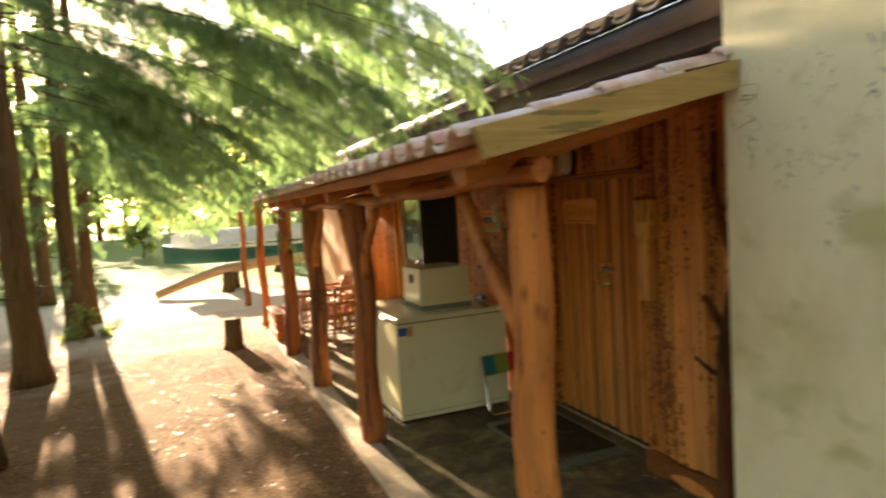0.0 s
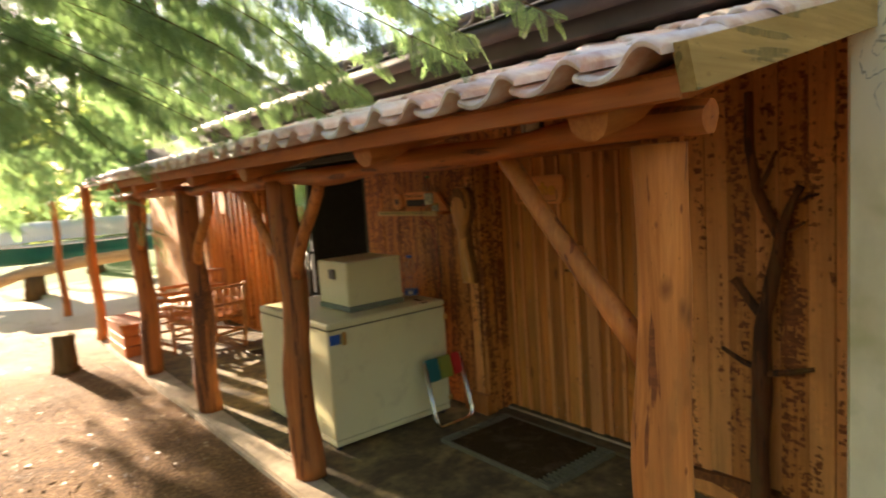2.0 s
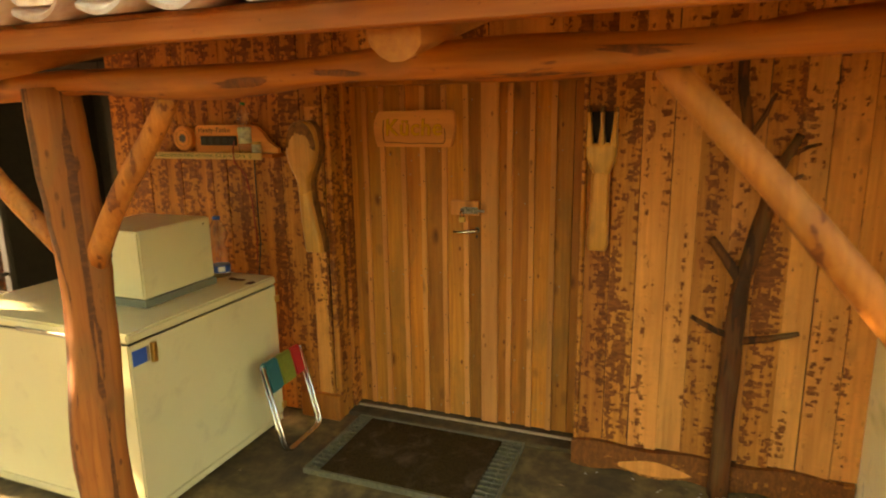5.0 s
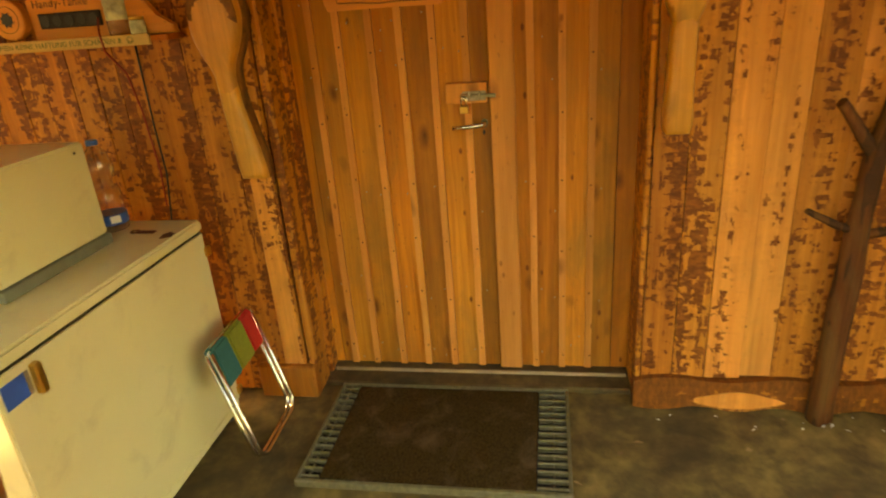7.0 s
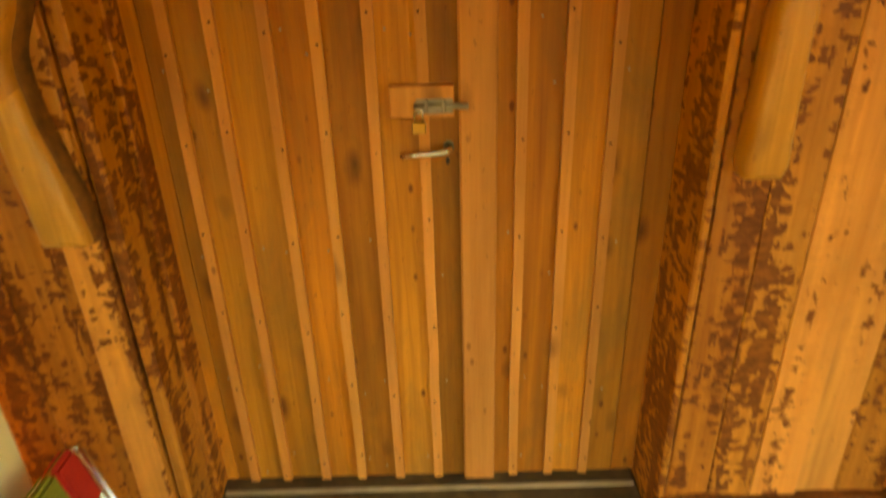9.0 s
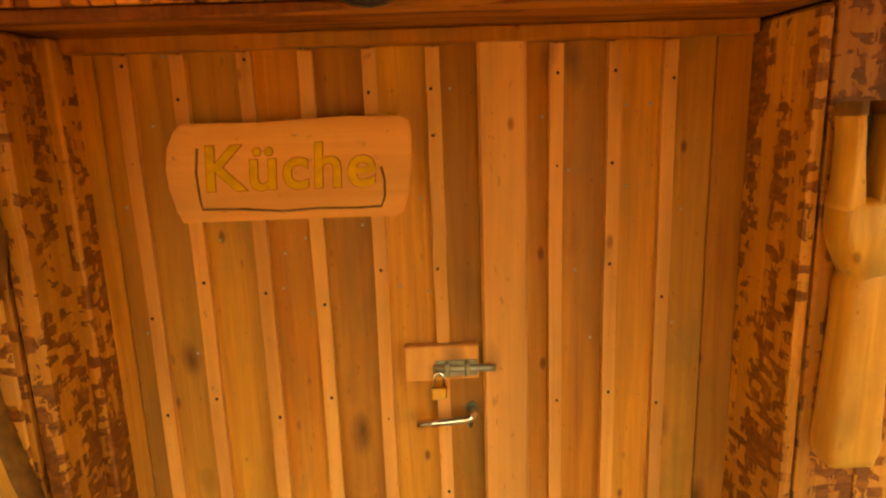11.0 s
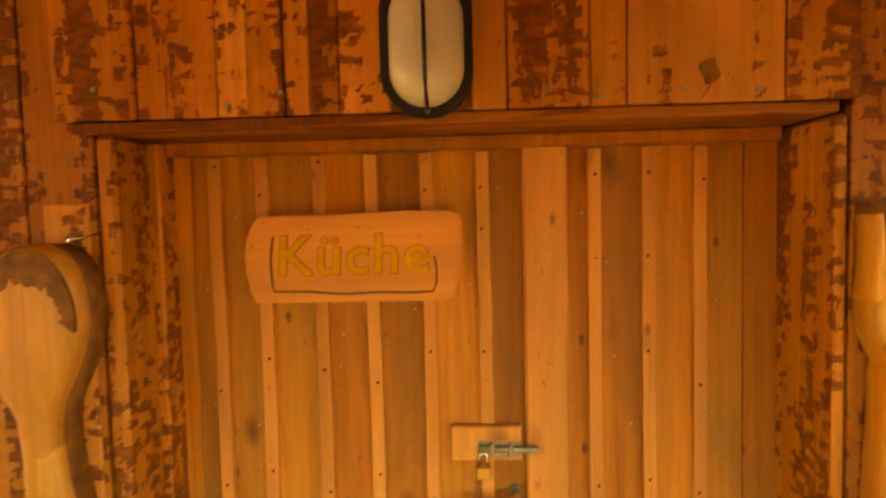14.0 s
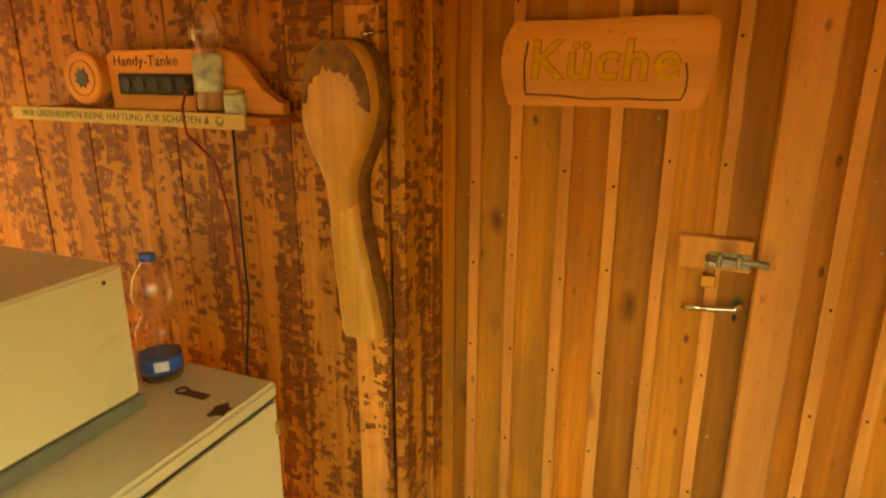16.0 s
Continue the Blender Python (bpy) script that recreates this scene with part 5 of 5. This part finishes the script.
canoe(pose(1.75, 16.1, 0.60), M_CANOE, 4.6, "teal canoe lying on a log rack")
canoe(pose(1.9, 16.35, 1.44, 180, 0, 1.5), M_CANOEW, 4.5, "white canoe turned over on the rack")
canoe(pose(-7.6, 25.5, 0.62, 0, 0, 8), M_CANOER, 4.4, "red canoe on a low rack by the meadow")
canoe(pose(-7.8, 26.2, 1.30, 180, 0, 5), M_CANOEW, 4.4, "white canoe turned over by the meadow")
canoe(pose(-8.6, 24.6, 0.02, 0, 0, 20), M_CANOE, 4.2, "teal canoe lying on the grass by the meadow")
for x, y, h in ((0.95, 16.2, 0.62), (3.0, 16.3, 0.62), (-6.4, 25.7, 0.64), (-9.0, 25.4, 0.64)):
    s = thing("log_block", pose(x, y, -0.06), "upright log block carrying a canoe", "log", "log blocks under the canoes")
    part("log", rod([(0, 0, 0), (0, 0, h / 2), (0, 0, h)], [0.2, 0.18, 0.18], 14, 0.1, seed=x), M_BARK, s)
    part("cut_face", bm_lathe(bmesh.new(), [(0.17, 0), (0.168, 0.005)], 14, (0, 0, h)), M_PALELOG, s)
lean = thing("fallen_log", pose(0, 15.2, 0), "bleached log lying aslant in the sun", "log")
part("log", rod([(-0.75, 0.1, 0.05), (0.0, 0.1, 0.30), (0.6, 0.15, 0.47), (1.6, 0.2, 0.58), (2.6, 0.3, 0.62)], [0.09, 0.1, 0.11, 0.12, 0.12], 14, 0.15), M_PALELOG, lean)
part("prop", rod([(0.8, 0.17, -0.05), (0.82, 0.17, 0.41)], [0.14, 0.13], 14, 0.1), M_BARK, lean)


# ---- trees ----
def spray(rich):
    """One flat conifer spray, a metre long along x: verts and quads."""
    vs, fs = [], []

    def blade(a, d, up, w):
        side = Vector((d.y, -d.x, 0)).normalized() * w
        i = len(vs)
        vs.extend([a, a + d * 0.45 + side, a + d + up, a + d * 0.45 - side])
        fs.append((i, i + 1, i + 2, i + 3))
    blade(Vector((0, 0, 0)), Vector((1, 0, 0)), Vector((0, 0, -0.10)), 0.012)
    n = 9 if rich else 7
    for k in range(n):
        u = 0.06 + 0.9 * k / n
        reach = 0.36 * (1 - u) ** 0.8 + 0.04
        for s in (-1, 1):
            o = Vector((u, 0, -0.10 * u * u))
            d = Vector((0.75, s, 0)).normalized() * reach
            blade(o, d, Vector((0, 0, -0.10 * reach)), 0.010 if rich else 0.026)
            m = 3 if rich else 1
            for j in range(m):
                f = (j + 0.7) / (m + 0.4)
                p = o + d * f
                for s2 in (-1, 1):
                    e = Vector((0.75 + 0.5 * s2, s * (1 - 0.5 * s2), 0)).normalized() * ((0.075 if rich else 0.12) + (0.07 if rich else 0.08) * (1 - f)) * (0.6 + reach)
                    blade(p, e, Vector((0, 0, -0.02)), 0.012 if rich else 0.03)
    return np.array([tuple(v) for v in vs]), np.array(fs)


RICH, POOR = spray(True), spray(False)


def mesh_of(name, pieces, material):
    """One mesh from (matrix, template) pieces."""
    vs, fs, at = [], [], 0
    for m, (v, f) in pieces:
        a = np.array(m)
        vs.append(v @ a[:3, :3].T + a[:3, 3])
        fs.append(f + at)
        at += len(v)
    v, f = np.concatenate(vs), np.concatenate(fs)
    me = bpy.data.meshes.new(name)
    me.vertices.add(len(v))
    me.vertices.foreach_set("co", v.astype(np.float32).ravel())
    me.loops.add(f.size)
    me.loops.foreach_set("vertex_index", f.astype(np.int32).ravel())
    me.polygons.add(len(f))
    me.polygons.foreach_set("loop_start", np.arange(0, f.size, f.shape[1], dtype=np.int32))
    me.update(calc_edges=True)
    me.materials.append(material)
    return me


GAP = Vector((-0.55, 7.0, 0))        # the sun falls through a gap between the crowns here


def in_gap(p):
    """Whether p lies on the sun's way to the gap's patch of ground."""
    g = p - SUN_WAY * (p.z / SUN_WAY.z)
    return ((g.x - GAP.x) / 0.5) ** 2 + ((g.y - GAP.y) / 1.4) ** 2 < 1


def bough(start, tip, droop, rng, count, template, size, pieces, rods, root=Vector((0, 0, 0)), bare=0.22):
    """A hanging bough from start to tip with sprays along it."""
    a, b = Vector(start), Vector(tip)
    pts = []
    for i in range(7):
        u = i / 6
        p = a.lerp(b, u)
        p += Vector((0.4 * noise.noise(Vector((u * 2.5, b.x * 3, b.y))), 0.4 * noise.noise(Vector((u * 2.5, b.y * 3, 7 + b.x))), 0.1 * noise.noise(Vector((u * 3, b.z * 5, 3))))) * (4 * u * (1 - u))
        p.z += droop * 4 * u * (1 - u) * 0.5 - droop * 0.25 * u * u
        pts.append(p)
    rods.append((pts, [0.0026 * (1 - 0.8 * i / 6) * min(1.8, (b - a).length / 1.6) + 0.0016 for i in range(7)]))
    for k in range(count):
        u = bare + (1 - bare) * (k + rng.random()) / count
        i = min(5, int(u * 6))
        p = pts[i].lerp(pts[i + 1], u * 6 - i)
        if in_gap(p + root):
            continue
        d = (pts[i + 1] - pts[i]).normalized()
        yaw = math.atan2(d.y, d.x) + rng.choice((-1, 1)) * rng.uniform(0.2, 1.6)
        pitch = rng.uniform(0.3, 1.5)
        s = size * rng.uniform(0.65, 1.25) * (1.1 - 0.4 * u)
        pieces.append((Matrix.Translation(p) @ Euler((rng.uniform(-1.1, 1.1), pitch, yaw)).to_matrix().to_4x4() @ Matrix.Diagonal((s, s, s, 1)), template))


def conifer(x, y, r, h, seed, low, boughs, reach, aim=None, extra=(), sprays=26, template=None, size=0.27):
    template = template or POOR
    rng = random.Random(seed)
    t = thing("conifer_tree", pose(x, y, -0.1), "tall conifer with a bare lower trunk and drooping sprays", "tree", "conifers by the path")
    n = 14
    line = [Vector((0.05 * math.sin(seed + i * 0.5) * (i > 0), 0.05 * math.cos(seed + i * 0.4) * (i > 0), h * i / (n - 1))) for i in range(n)]
    fine, rad = [], []
    for i in range(n - 1):
        for k in range(3):
            fine.append(line[i].lerp(line[i + 1], k / 3))
            z = fine[-1].z
            rad.append(r * (1 - 0.75 * z / h) * (1 + 0.6 * math.exp(-z / 0.2)))
    part("trunk", rod(fine, rad, 18, 0.2, seed=seed), M_BARK, t)
    pieces, rods = [], []
    for k in range(boughs):
        z = low + (h - low - 0.5) * ((k + rng.random()) / boughs) ** 1.1
        w = rng.uniform(0, 2 * math.pi) if aim is None or rng.random() < 0.5 else rng.gauss(aim, 0.6)
        l = reach * rng.uniform(0.6, 1.1) * (1 - 0.75 * (z - low) / (h - low))
        bough((0, 0, z), (l * math.cos(w), l * math.sin(w), z - rng.uniform(0.1, 0.6) * l), 0.5 * l, rng, sprays, template, size, pieces, rods, Vector((x, y, 0)))
    for tip, z, count, tmpl, wide in extra:
        bough((0, 0, z), (tip[0] - x, tip[1] - y, tip[2] + 0.1), 0.5, rng, count, tmpl, wide, pieces, rods, Vector((x, y, 0)), 0.5 if tmpl is RICH else 0.3)
    bm = bmesh.new()
    for k, (pts, rr) in enumerate(rods):
        bm_tube(bm, pts, rr, 5, 0, False)
    for k in range(9):                       # dead stubs on the lower trunk
        z, w = rng.uniform(0.8, low + 0.6), rng.uniform(0, 6.28)
        bm_tube(bm, [(r * 0.7 * math.cos(w), r * 0.7 * math.sin(w), z), ((r + 0.25) * math.cos(w), (r + 0.25) * math.sin(w), z - 0.03)], [0.012, 0.004], 5, 0, False)
    tagged(part("bough", bm, M_BARK, t), kind="stuff")
    crown = new("crown", mesh_of("crown", pieces, M_LEAF))
    crown.parent = t
    return t


over_path = [((p[0] + dx, p[1] + dy, p[2] + dz), z, 84, RICH, 0.18) for dx, dy, dz in ((0, 0, -0.06), (-0.3, 0.22, 0.06)) for p, z in (
    ((1.05, 3.6, 2.2), 3.1), ((1.35, 3.0, 2.35), 3.3), ((1.6, 2.75, 2.5), 3.6), ((0.9, 4.3, 2.15), 3.0), ((0.3, 3.9, 2.5), 3.3), ((1.3, 4.0, 2.4), 3.4),
    ((1.2, 4.8, 2.25), 3.1), ((0.7, 5.4, 2.1), 3.0), ((1.5, 5.2, 2.4), 3.4), ((0.5, 6.2, 2.15), 2.9), ((1.1, 6.2, 2.3), 3.2), ((0.1, 5.2, 2.6), 3.4), ((-0.2, 6.3, 2.4), 3.0), ((1.8, 6.0, 2.7), 3.8))] + [(p, z, 90, RICH, 0.22) for p, z in (
    ((1.75, 3.5, 2.5), 4.0), ((1.95, 3.9, 2.65), 4.2), ((1.9, 4.5, 2.6), 4.2), ((1.7, 4.9, 2.45), 4.0), ((2.0, 5.3, 2.7), 4.4), ((1.8, 5.8, 2.5), 4.1), ((1.6, 6.5, 2.5), 4.0), ((2.1, 4.2, 2.95), 4.6),
    ((2.0, 3.4, 2.9), 4.6), ((1.5, 4.3, 2.8), 4.3), ((1.3, 5.4, 2.9), 4.4), ((0.9, 6.0, 2.8), 4.2), ((0.4, 6.6, 2.9), 4.2), ((2.1, 6.2, 3.1), 4.7))] + [((1.35 + 0.75 * ((k * 0.618) % 1), 3.7 + 0.3 * k, 2.22 + 0.32 * ((k * 0.414) % 1)), 3.5 + 0.5 * ((k * 0.73) % 1), 84, RICH, 0.20) for k in range(0, 17, 2)] + [((1.55 + 0.6 * ((k * 0.618) % 1), 3.15 + 0.13 * k, 2.42 + 0.5 * ((k * 0.414) % 1)), 3.9 + 0.6 * ((k * 0.73) % 1), 80, RICH, 0.22) for k in range(0, 12, 2)]
# The last four boughs are added to keep the sun off the first post.
over_far = [(p, z, 32, RICH, 0.25) for p, z in (
    ((0.6, 9.2, 1.9), 3.0), ((1.0, 10.0, 1.85), 3.2), ((0.2, 10.4, 1.9), 3.0), ((1.4, 7.6, 2.5), 3.4), ((0.4, 7.8, 2.2), 3.0), ((-0.3, 8.6, 2.3), 2.9), ((0.9, 8.6, 2.3), 3.2), ((-0.4, 9.6, 2.2), 2.9), ((1.9, 8.6, 3.0), 4.0))] + [(p, z, 60, POOR, 0.42) for p, z in (((0.2, 8.2, 2.7), 3.4), ((0.5, 8.8, 2.8), 3.6), ((-0.1, 8.0, 3.0), 3.8), ((0.0, 8.9, 2.5), 3.3))]
# The last five, higher boughs are added to keep the sun off the freezer.
low_hang = [(p, z, 44, POOR, 0.34) for p, z in (
    ((0.7, 11.3, 1.9), 3.2), ((0.3, 12.0, 1.7), 3.0), ((0.1, 12.6, 1.6), 3.0), ((0.5, 12.4, 1.55), 3.0), ((-0.1, 13.1, 1.7), 3.0), ((0.6, 12.9, 1.6), 3.1), ((0.5, 13.4, 2.0), 3.4), ((0.2, 11.2, 2.2), 3.3), ((0.3, 12.8, 2.8), 3.6), ((0.0, 13.0, 3.0), 3.8), ((0.6, 12.6, 2.6), 3.5), ((0.2, 12.4, 3.2), 4.0), ((0.7, 13.0, 3.0), 3.9))]
# Boughs added, mostly above the view, to shade the white wall's top.
shade_hang = [(p, z, 60, RICH, 0.34) for p, z in (
    ((1.4, 5.4, 3.9), 4.9), ((1.0, 5.6, 3.5), 4.6), ((1.5, 4.4, 3.6), 4.7), ((0.9, 4.6, 3.4), 4.5), ((1.6, 4.9, 4.2), 5.2), ((1.3, 5.0, 3.9), 5.0), ((1.75, 3.6, 3.5), 4.9), ((1.4, 3.4, 3.3), 4.7), ((1.6, 4.0, 3.75), 5.0), ((1.8, 3.2, 3.25), 4.7), ((1.5, 4.6, 3.3), 4.5))]
conifer(-1.72, 4.72, 0.15, 10, 1, 3.0, 14, 2.6, 0.1, [o for o in over_path if o[0][1] < 4.7], 30)
conifer(-1.58, 5.5, 0.145, 11, 2, 2.8, 20, 3.0, 0.2, [o for o in over_path if o[0][1] >= 4.7] + shade_hang, 34)
conifer(-1.76, 8.35, 0.16, 12, 3, 2.7, 20, 2.2, 0.6, over_far, 22, None, 0.28)
conifer(-1.70, 11.25, 0.14, 12, 4, 1.95, 34, 1.9, None, [(p, z, 60 if p[2] > 2.5 else n, k, 0.42 if p[2] > 2.5 else w) for p, z, n, k, w in low_hang], 26, None, 0.32)
# Its extra boughs are added to keep the sun off the first post.
conifer(-1.66, 12.6, 0.12, 11, 5, 2.0, 28, 1.8, None, [(p, z, 70, POOR, 0.5) for p, z in (((-0.5, 12.8, 3.7), 4.5), ((-0.3, 12.6, 4.0), 4.8), ((-0.7, 13.0, 3.9), 4.7), ((-0.1, 12.9, 3.8), 4.6), ((-0.4, 13.3, 4.1), 4.9))], 28, None, 0.34)
# Three conifers out of view, added to cut the sky light under the porch.
conifer(-3.4, 2.0, 0.15, 10, 6, 2.2, 34, 2.8, None, (), 30, None, 0.5)
conifer(-4.3, 5.6, 0.15, 11, 10, 2.0, 26, 2.8, None, (), 26, None, 0.5)
conifer(-4.9, -1.2, 0.15, 11, 11, 2.0, 26, 3.0, None, (), 26, None, 0.5)
# placed so that its low boughs shade the ground left of the path
conifer(-3.1, 16.5, 0.16, 12, 7, 1.3, 44, 1.7, None, (), 34, None, 0.36)
conifer(-4.4, 9.5, 0.15, 12, 8, 2.6, 36, 2.6, None, (), 28, None, 0.4)
conifer(-5.6, 13.0, 0.16, 12, 9, 2.4, 36, 2.6, None, (), 28, None, 0.4)
# taller ones behind the far end of the house
for x, y, h, seed in ((3.6, 15.2, 8.0, 31), (5.6, 18.5, 9.0, 32), (2.6, 19.5, 9.0, 34)):
    conifer(x, y, 0.16, h, seed, 2.3, 34, 2.8, None, (), 34, None, 0.55)


def leaf_quads(n, spread, rng_np, size):
    """A cloud of n leaf quads inside an uneven crown."""
    cents = rng_np.normal(0, 1, (max(6, n // 90), 3)) * spread * 0.55
    c = cents[rng_np.integers(0, len(cents), n)] + rng_np.normal(0, 1, (n, 3)) * spread * 0.16
    a, b = rng_np.normal(0, 1, (n, 3)), rng_np.normal(0, 1, (n, 3))
    a /= np.linalg.norm(a, axis=1)[:, None]
    b -= (a * b).sum(1)[:, None] * a
    b /= np.linalg.norm(b, axis=1)[:, None]
    s = size * rng_np.uniform(0.6, 1.3, (n, 1))
    v = np.stack([c - a * s, c - b * s * 0.55, c + a * s, c + b * s * 0.55], 1).reshape(-1, 3)
    return v, np.arange(4 * n).reshape(n, 4)


def broadleaf(x, y, h, w, seed, n=1500, size=0.16):
    g = np.random.default_rng(seed)
    t = thing("broadleaf_tree", pose(x, y, -0.1), "leafy green tree at the edge of the clearing", "tree", "trees round the clearing")
    bm = rod([(0, 0, 0), (0.08, 0, h * 0.25), (0.0, 0.1, h * 0.5), (0.1, 0.0, h * 0.85)], [h * 0.022, h * 0.018, h * 0.012, 0.03], 10, 0.1, seed=seed)
    for k in range(7):
        a = g.uniform(0, 6.28)
        bm_tube(bm, [(0.03, 0.03, h * (0.25 + 0.07 * k)), (w * 0.3 * math.cos(a), w * 0.3 * math.sin(a), h * (0.38 + 0.07 * k)), (w * 0.6 * math.cos(a), w * 0.6 * math.sin(a), h * (0.45 + 0.07 * k))], [h * 0.009, h * 0.006, 0.01], 6, 0)
    part("trunk", bm, M_BARK, t)
    v, f = leaf_quads(n, np.array((w, w, h * 0.42)), g, size)
    v[:, 2] += h * 0.56
    keep = v.reshape(-1, 4, 3)[:, :, 2].min(1) > 0.05
    crown = new("crown", mesh_of("crown", [(Matrix.Identity(4), (v, f[keep]))], M_BROAD))
    crown.parent = t


rng = random.Random(21)
ring = []
for k in range(22):
    x = -34 + 68 * k / 21 + rng.uniform(-1, 1)
    ring.append((x * 1.7, rng.uniform(74, 92), rng.uniform(12, 16)) if -17 < x < 6 else (x, rng.uniform(36, 48), rng.uniform(8, 13)))
# Unseen trees to the left and behind, added to close off the sky light.
for k in range(12):
    ring.append((rng.uniform(-22, -13), -8 + 4.2 * k, rng.uniform(6, 11)))
for k in range(7):
    ring.append((-15 + 4.5 * k, rng.uniform(-14, -11), rng.uniform(7, 11)))
for x, y, h in ((-8.6, 24.5, 6.5), (-10.5, 28, 8.5), (-7.6, 33, 6.5), (-11.5, 22, 7.5), (-13, 34, 9), (-16, 28, 10)):
    ring.append((x, y, h))
for k in range(9):
    ring.append((-24 + 5.5 * k, rng.uniform(78, 95), rng.uniform(12, 15)))
for k, (x, y, h) in enumerate(ring):
    broadleaf(x, y, h, h * 0.30 + 0.6, 100 + k, 1900, 0.22 if y < 60 else 0.42)
for k, (x, y, h) in enumerate(((-5.6, 17.5, 1.6), (-11.5, 21, 2.4), (5.5, 21, 3.5), (-5.5, 11.5, 2.2), (2.5, 30, 3.0), (-2.0, 33, 2.4), (-6.5, 32, 2.5), (-11, 33, 2.6), (7, 31, 4))):
    broadleaf(x, y, h, h * 0.42, 300 + k, 1400, 0.11)
ivy = thing("ground_shrub", pose(-1.55, 11.0, -0.05), "small green shrub at the foot of a conifer", "shrub")
v, f = leaf_quads(700, np.array((0.28, 0.28, 0.38)), np.random.default_rng(5), 0.035)
v[:, 2] = np.abs(v[:, 2] + 0.3)
new("leaves", mesh_of("leaves", [(Matrix.Identity(4), (v, f))], M_BROAD)).parent = ivy


# ---- litter on the ground ----
def litter(name, n, x0, x1, y0, y1, size, z, material, text, seed):
    g = np.random.default_rng(seed)
    c = np.stack([g.uniform(x0, x1, n), g.uniform(y0, y1, n), np.full(n, z) + g.uniform(0, 0.012, n)], 1)
    w = g.uniform(0, 6.28, n)
    a = np.stack([np.cos(w), np.sin(w), g.uniform(-0.25, 0.25, n)], 1) * (size * g.uniform(0.5, 1.4, n))[:, None]
    b = np.stack([-np.sin(w), np.cos(w), g.uniform(-0.3, 0.3, n)], 1) * (size * 0.5 * g.uniform(0.5, 1.3, n))[:, None]
    up = np.array((0, 0, size * 0.3))
    v = np.stack([c - a, c - b + up, c + a, c + b + up], 1).reshape(-1, 3)
    tagged(new(name, mesh_of(name, [(Matrix.Identity(4), (v, np.arange(4 * n).reshape(n, 4)))], material)), text, "leaves", kind="stuff")


litter("fallen_leaves", 1700, -5.5, 1.0, 1.0, 13.0, 0.027, -0.03, M_LITTER, "dry pale leaves scattered over the forest soil", 3)
litter("needle_litter", 5000, -5.5, 1.05, 1.0, 11.0, 0.010, -0.032, M_LITTER, "fine twigs and needles lying on the soil", 4)
litter("floor_leaves", 60, 1.2, 2.5, 2.0, 8.0, 0.016, 0.003, M_LITTER, "a few dry leaves blown onto the concrete", 6)


litter("paint_flakes", 20, 2.38, 2.52, 1.95, 3.05, 0.008, 0.002, M_WHITE, "pale chips lying along the foot of the wall", 8)


# ---- roof tiles ----
TILE = pantile(M_TILE)
rng = random.Random(4)
for r in range(6):
    # the further columns cover the added unseen strip
    for c in range(31 if r < 1 else 41):
        ob = new("tile", TILE)
        ob.parent = roof
        x = 0.815 + r * 0.28
        ob.matrix_local = pose(x, 2.035 + c * 0.207 + rng.uniform(-0.005, 0.005), roof_z(x) + 0.020 + rng.uniform(0, 0.006), rng.uniform(-1.4, 1.4), -math.degrees(SLOPE) + 3.6 + rng.uniform(-0.5, 0.5), rng.uniform(-1.4, 1.4))
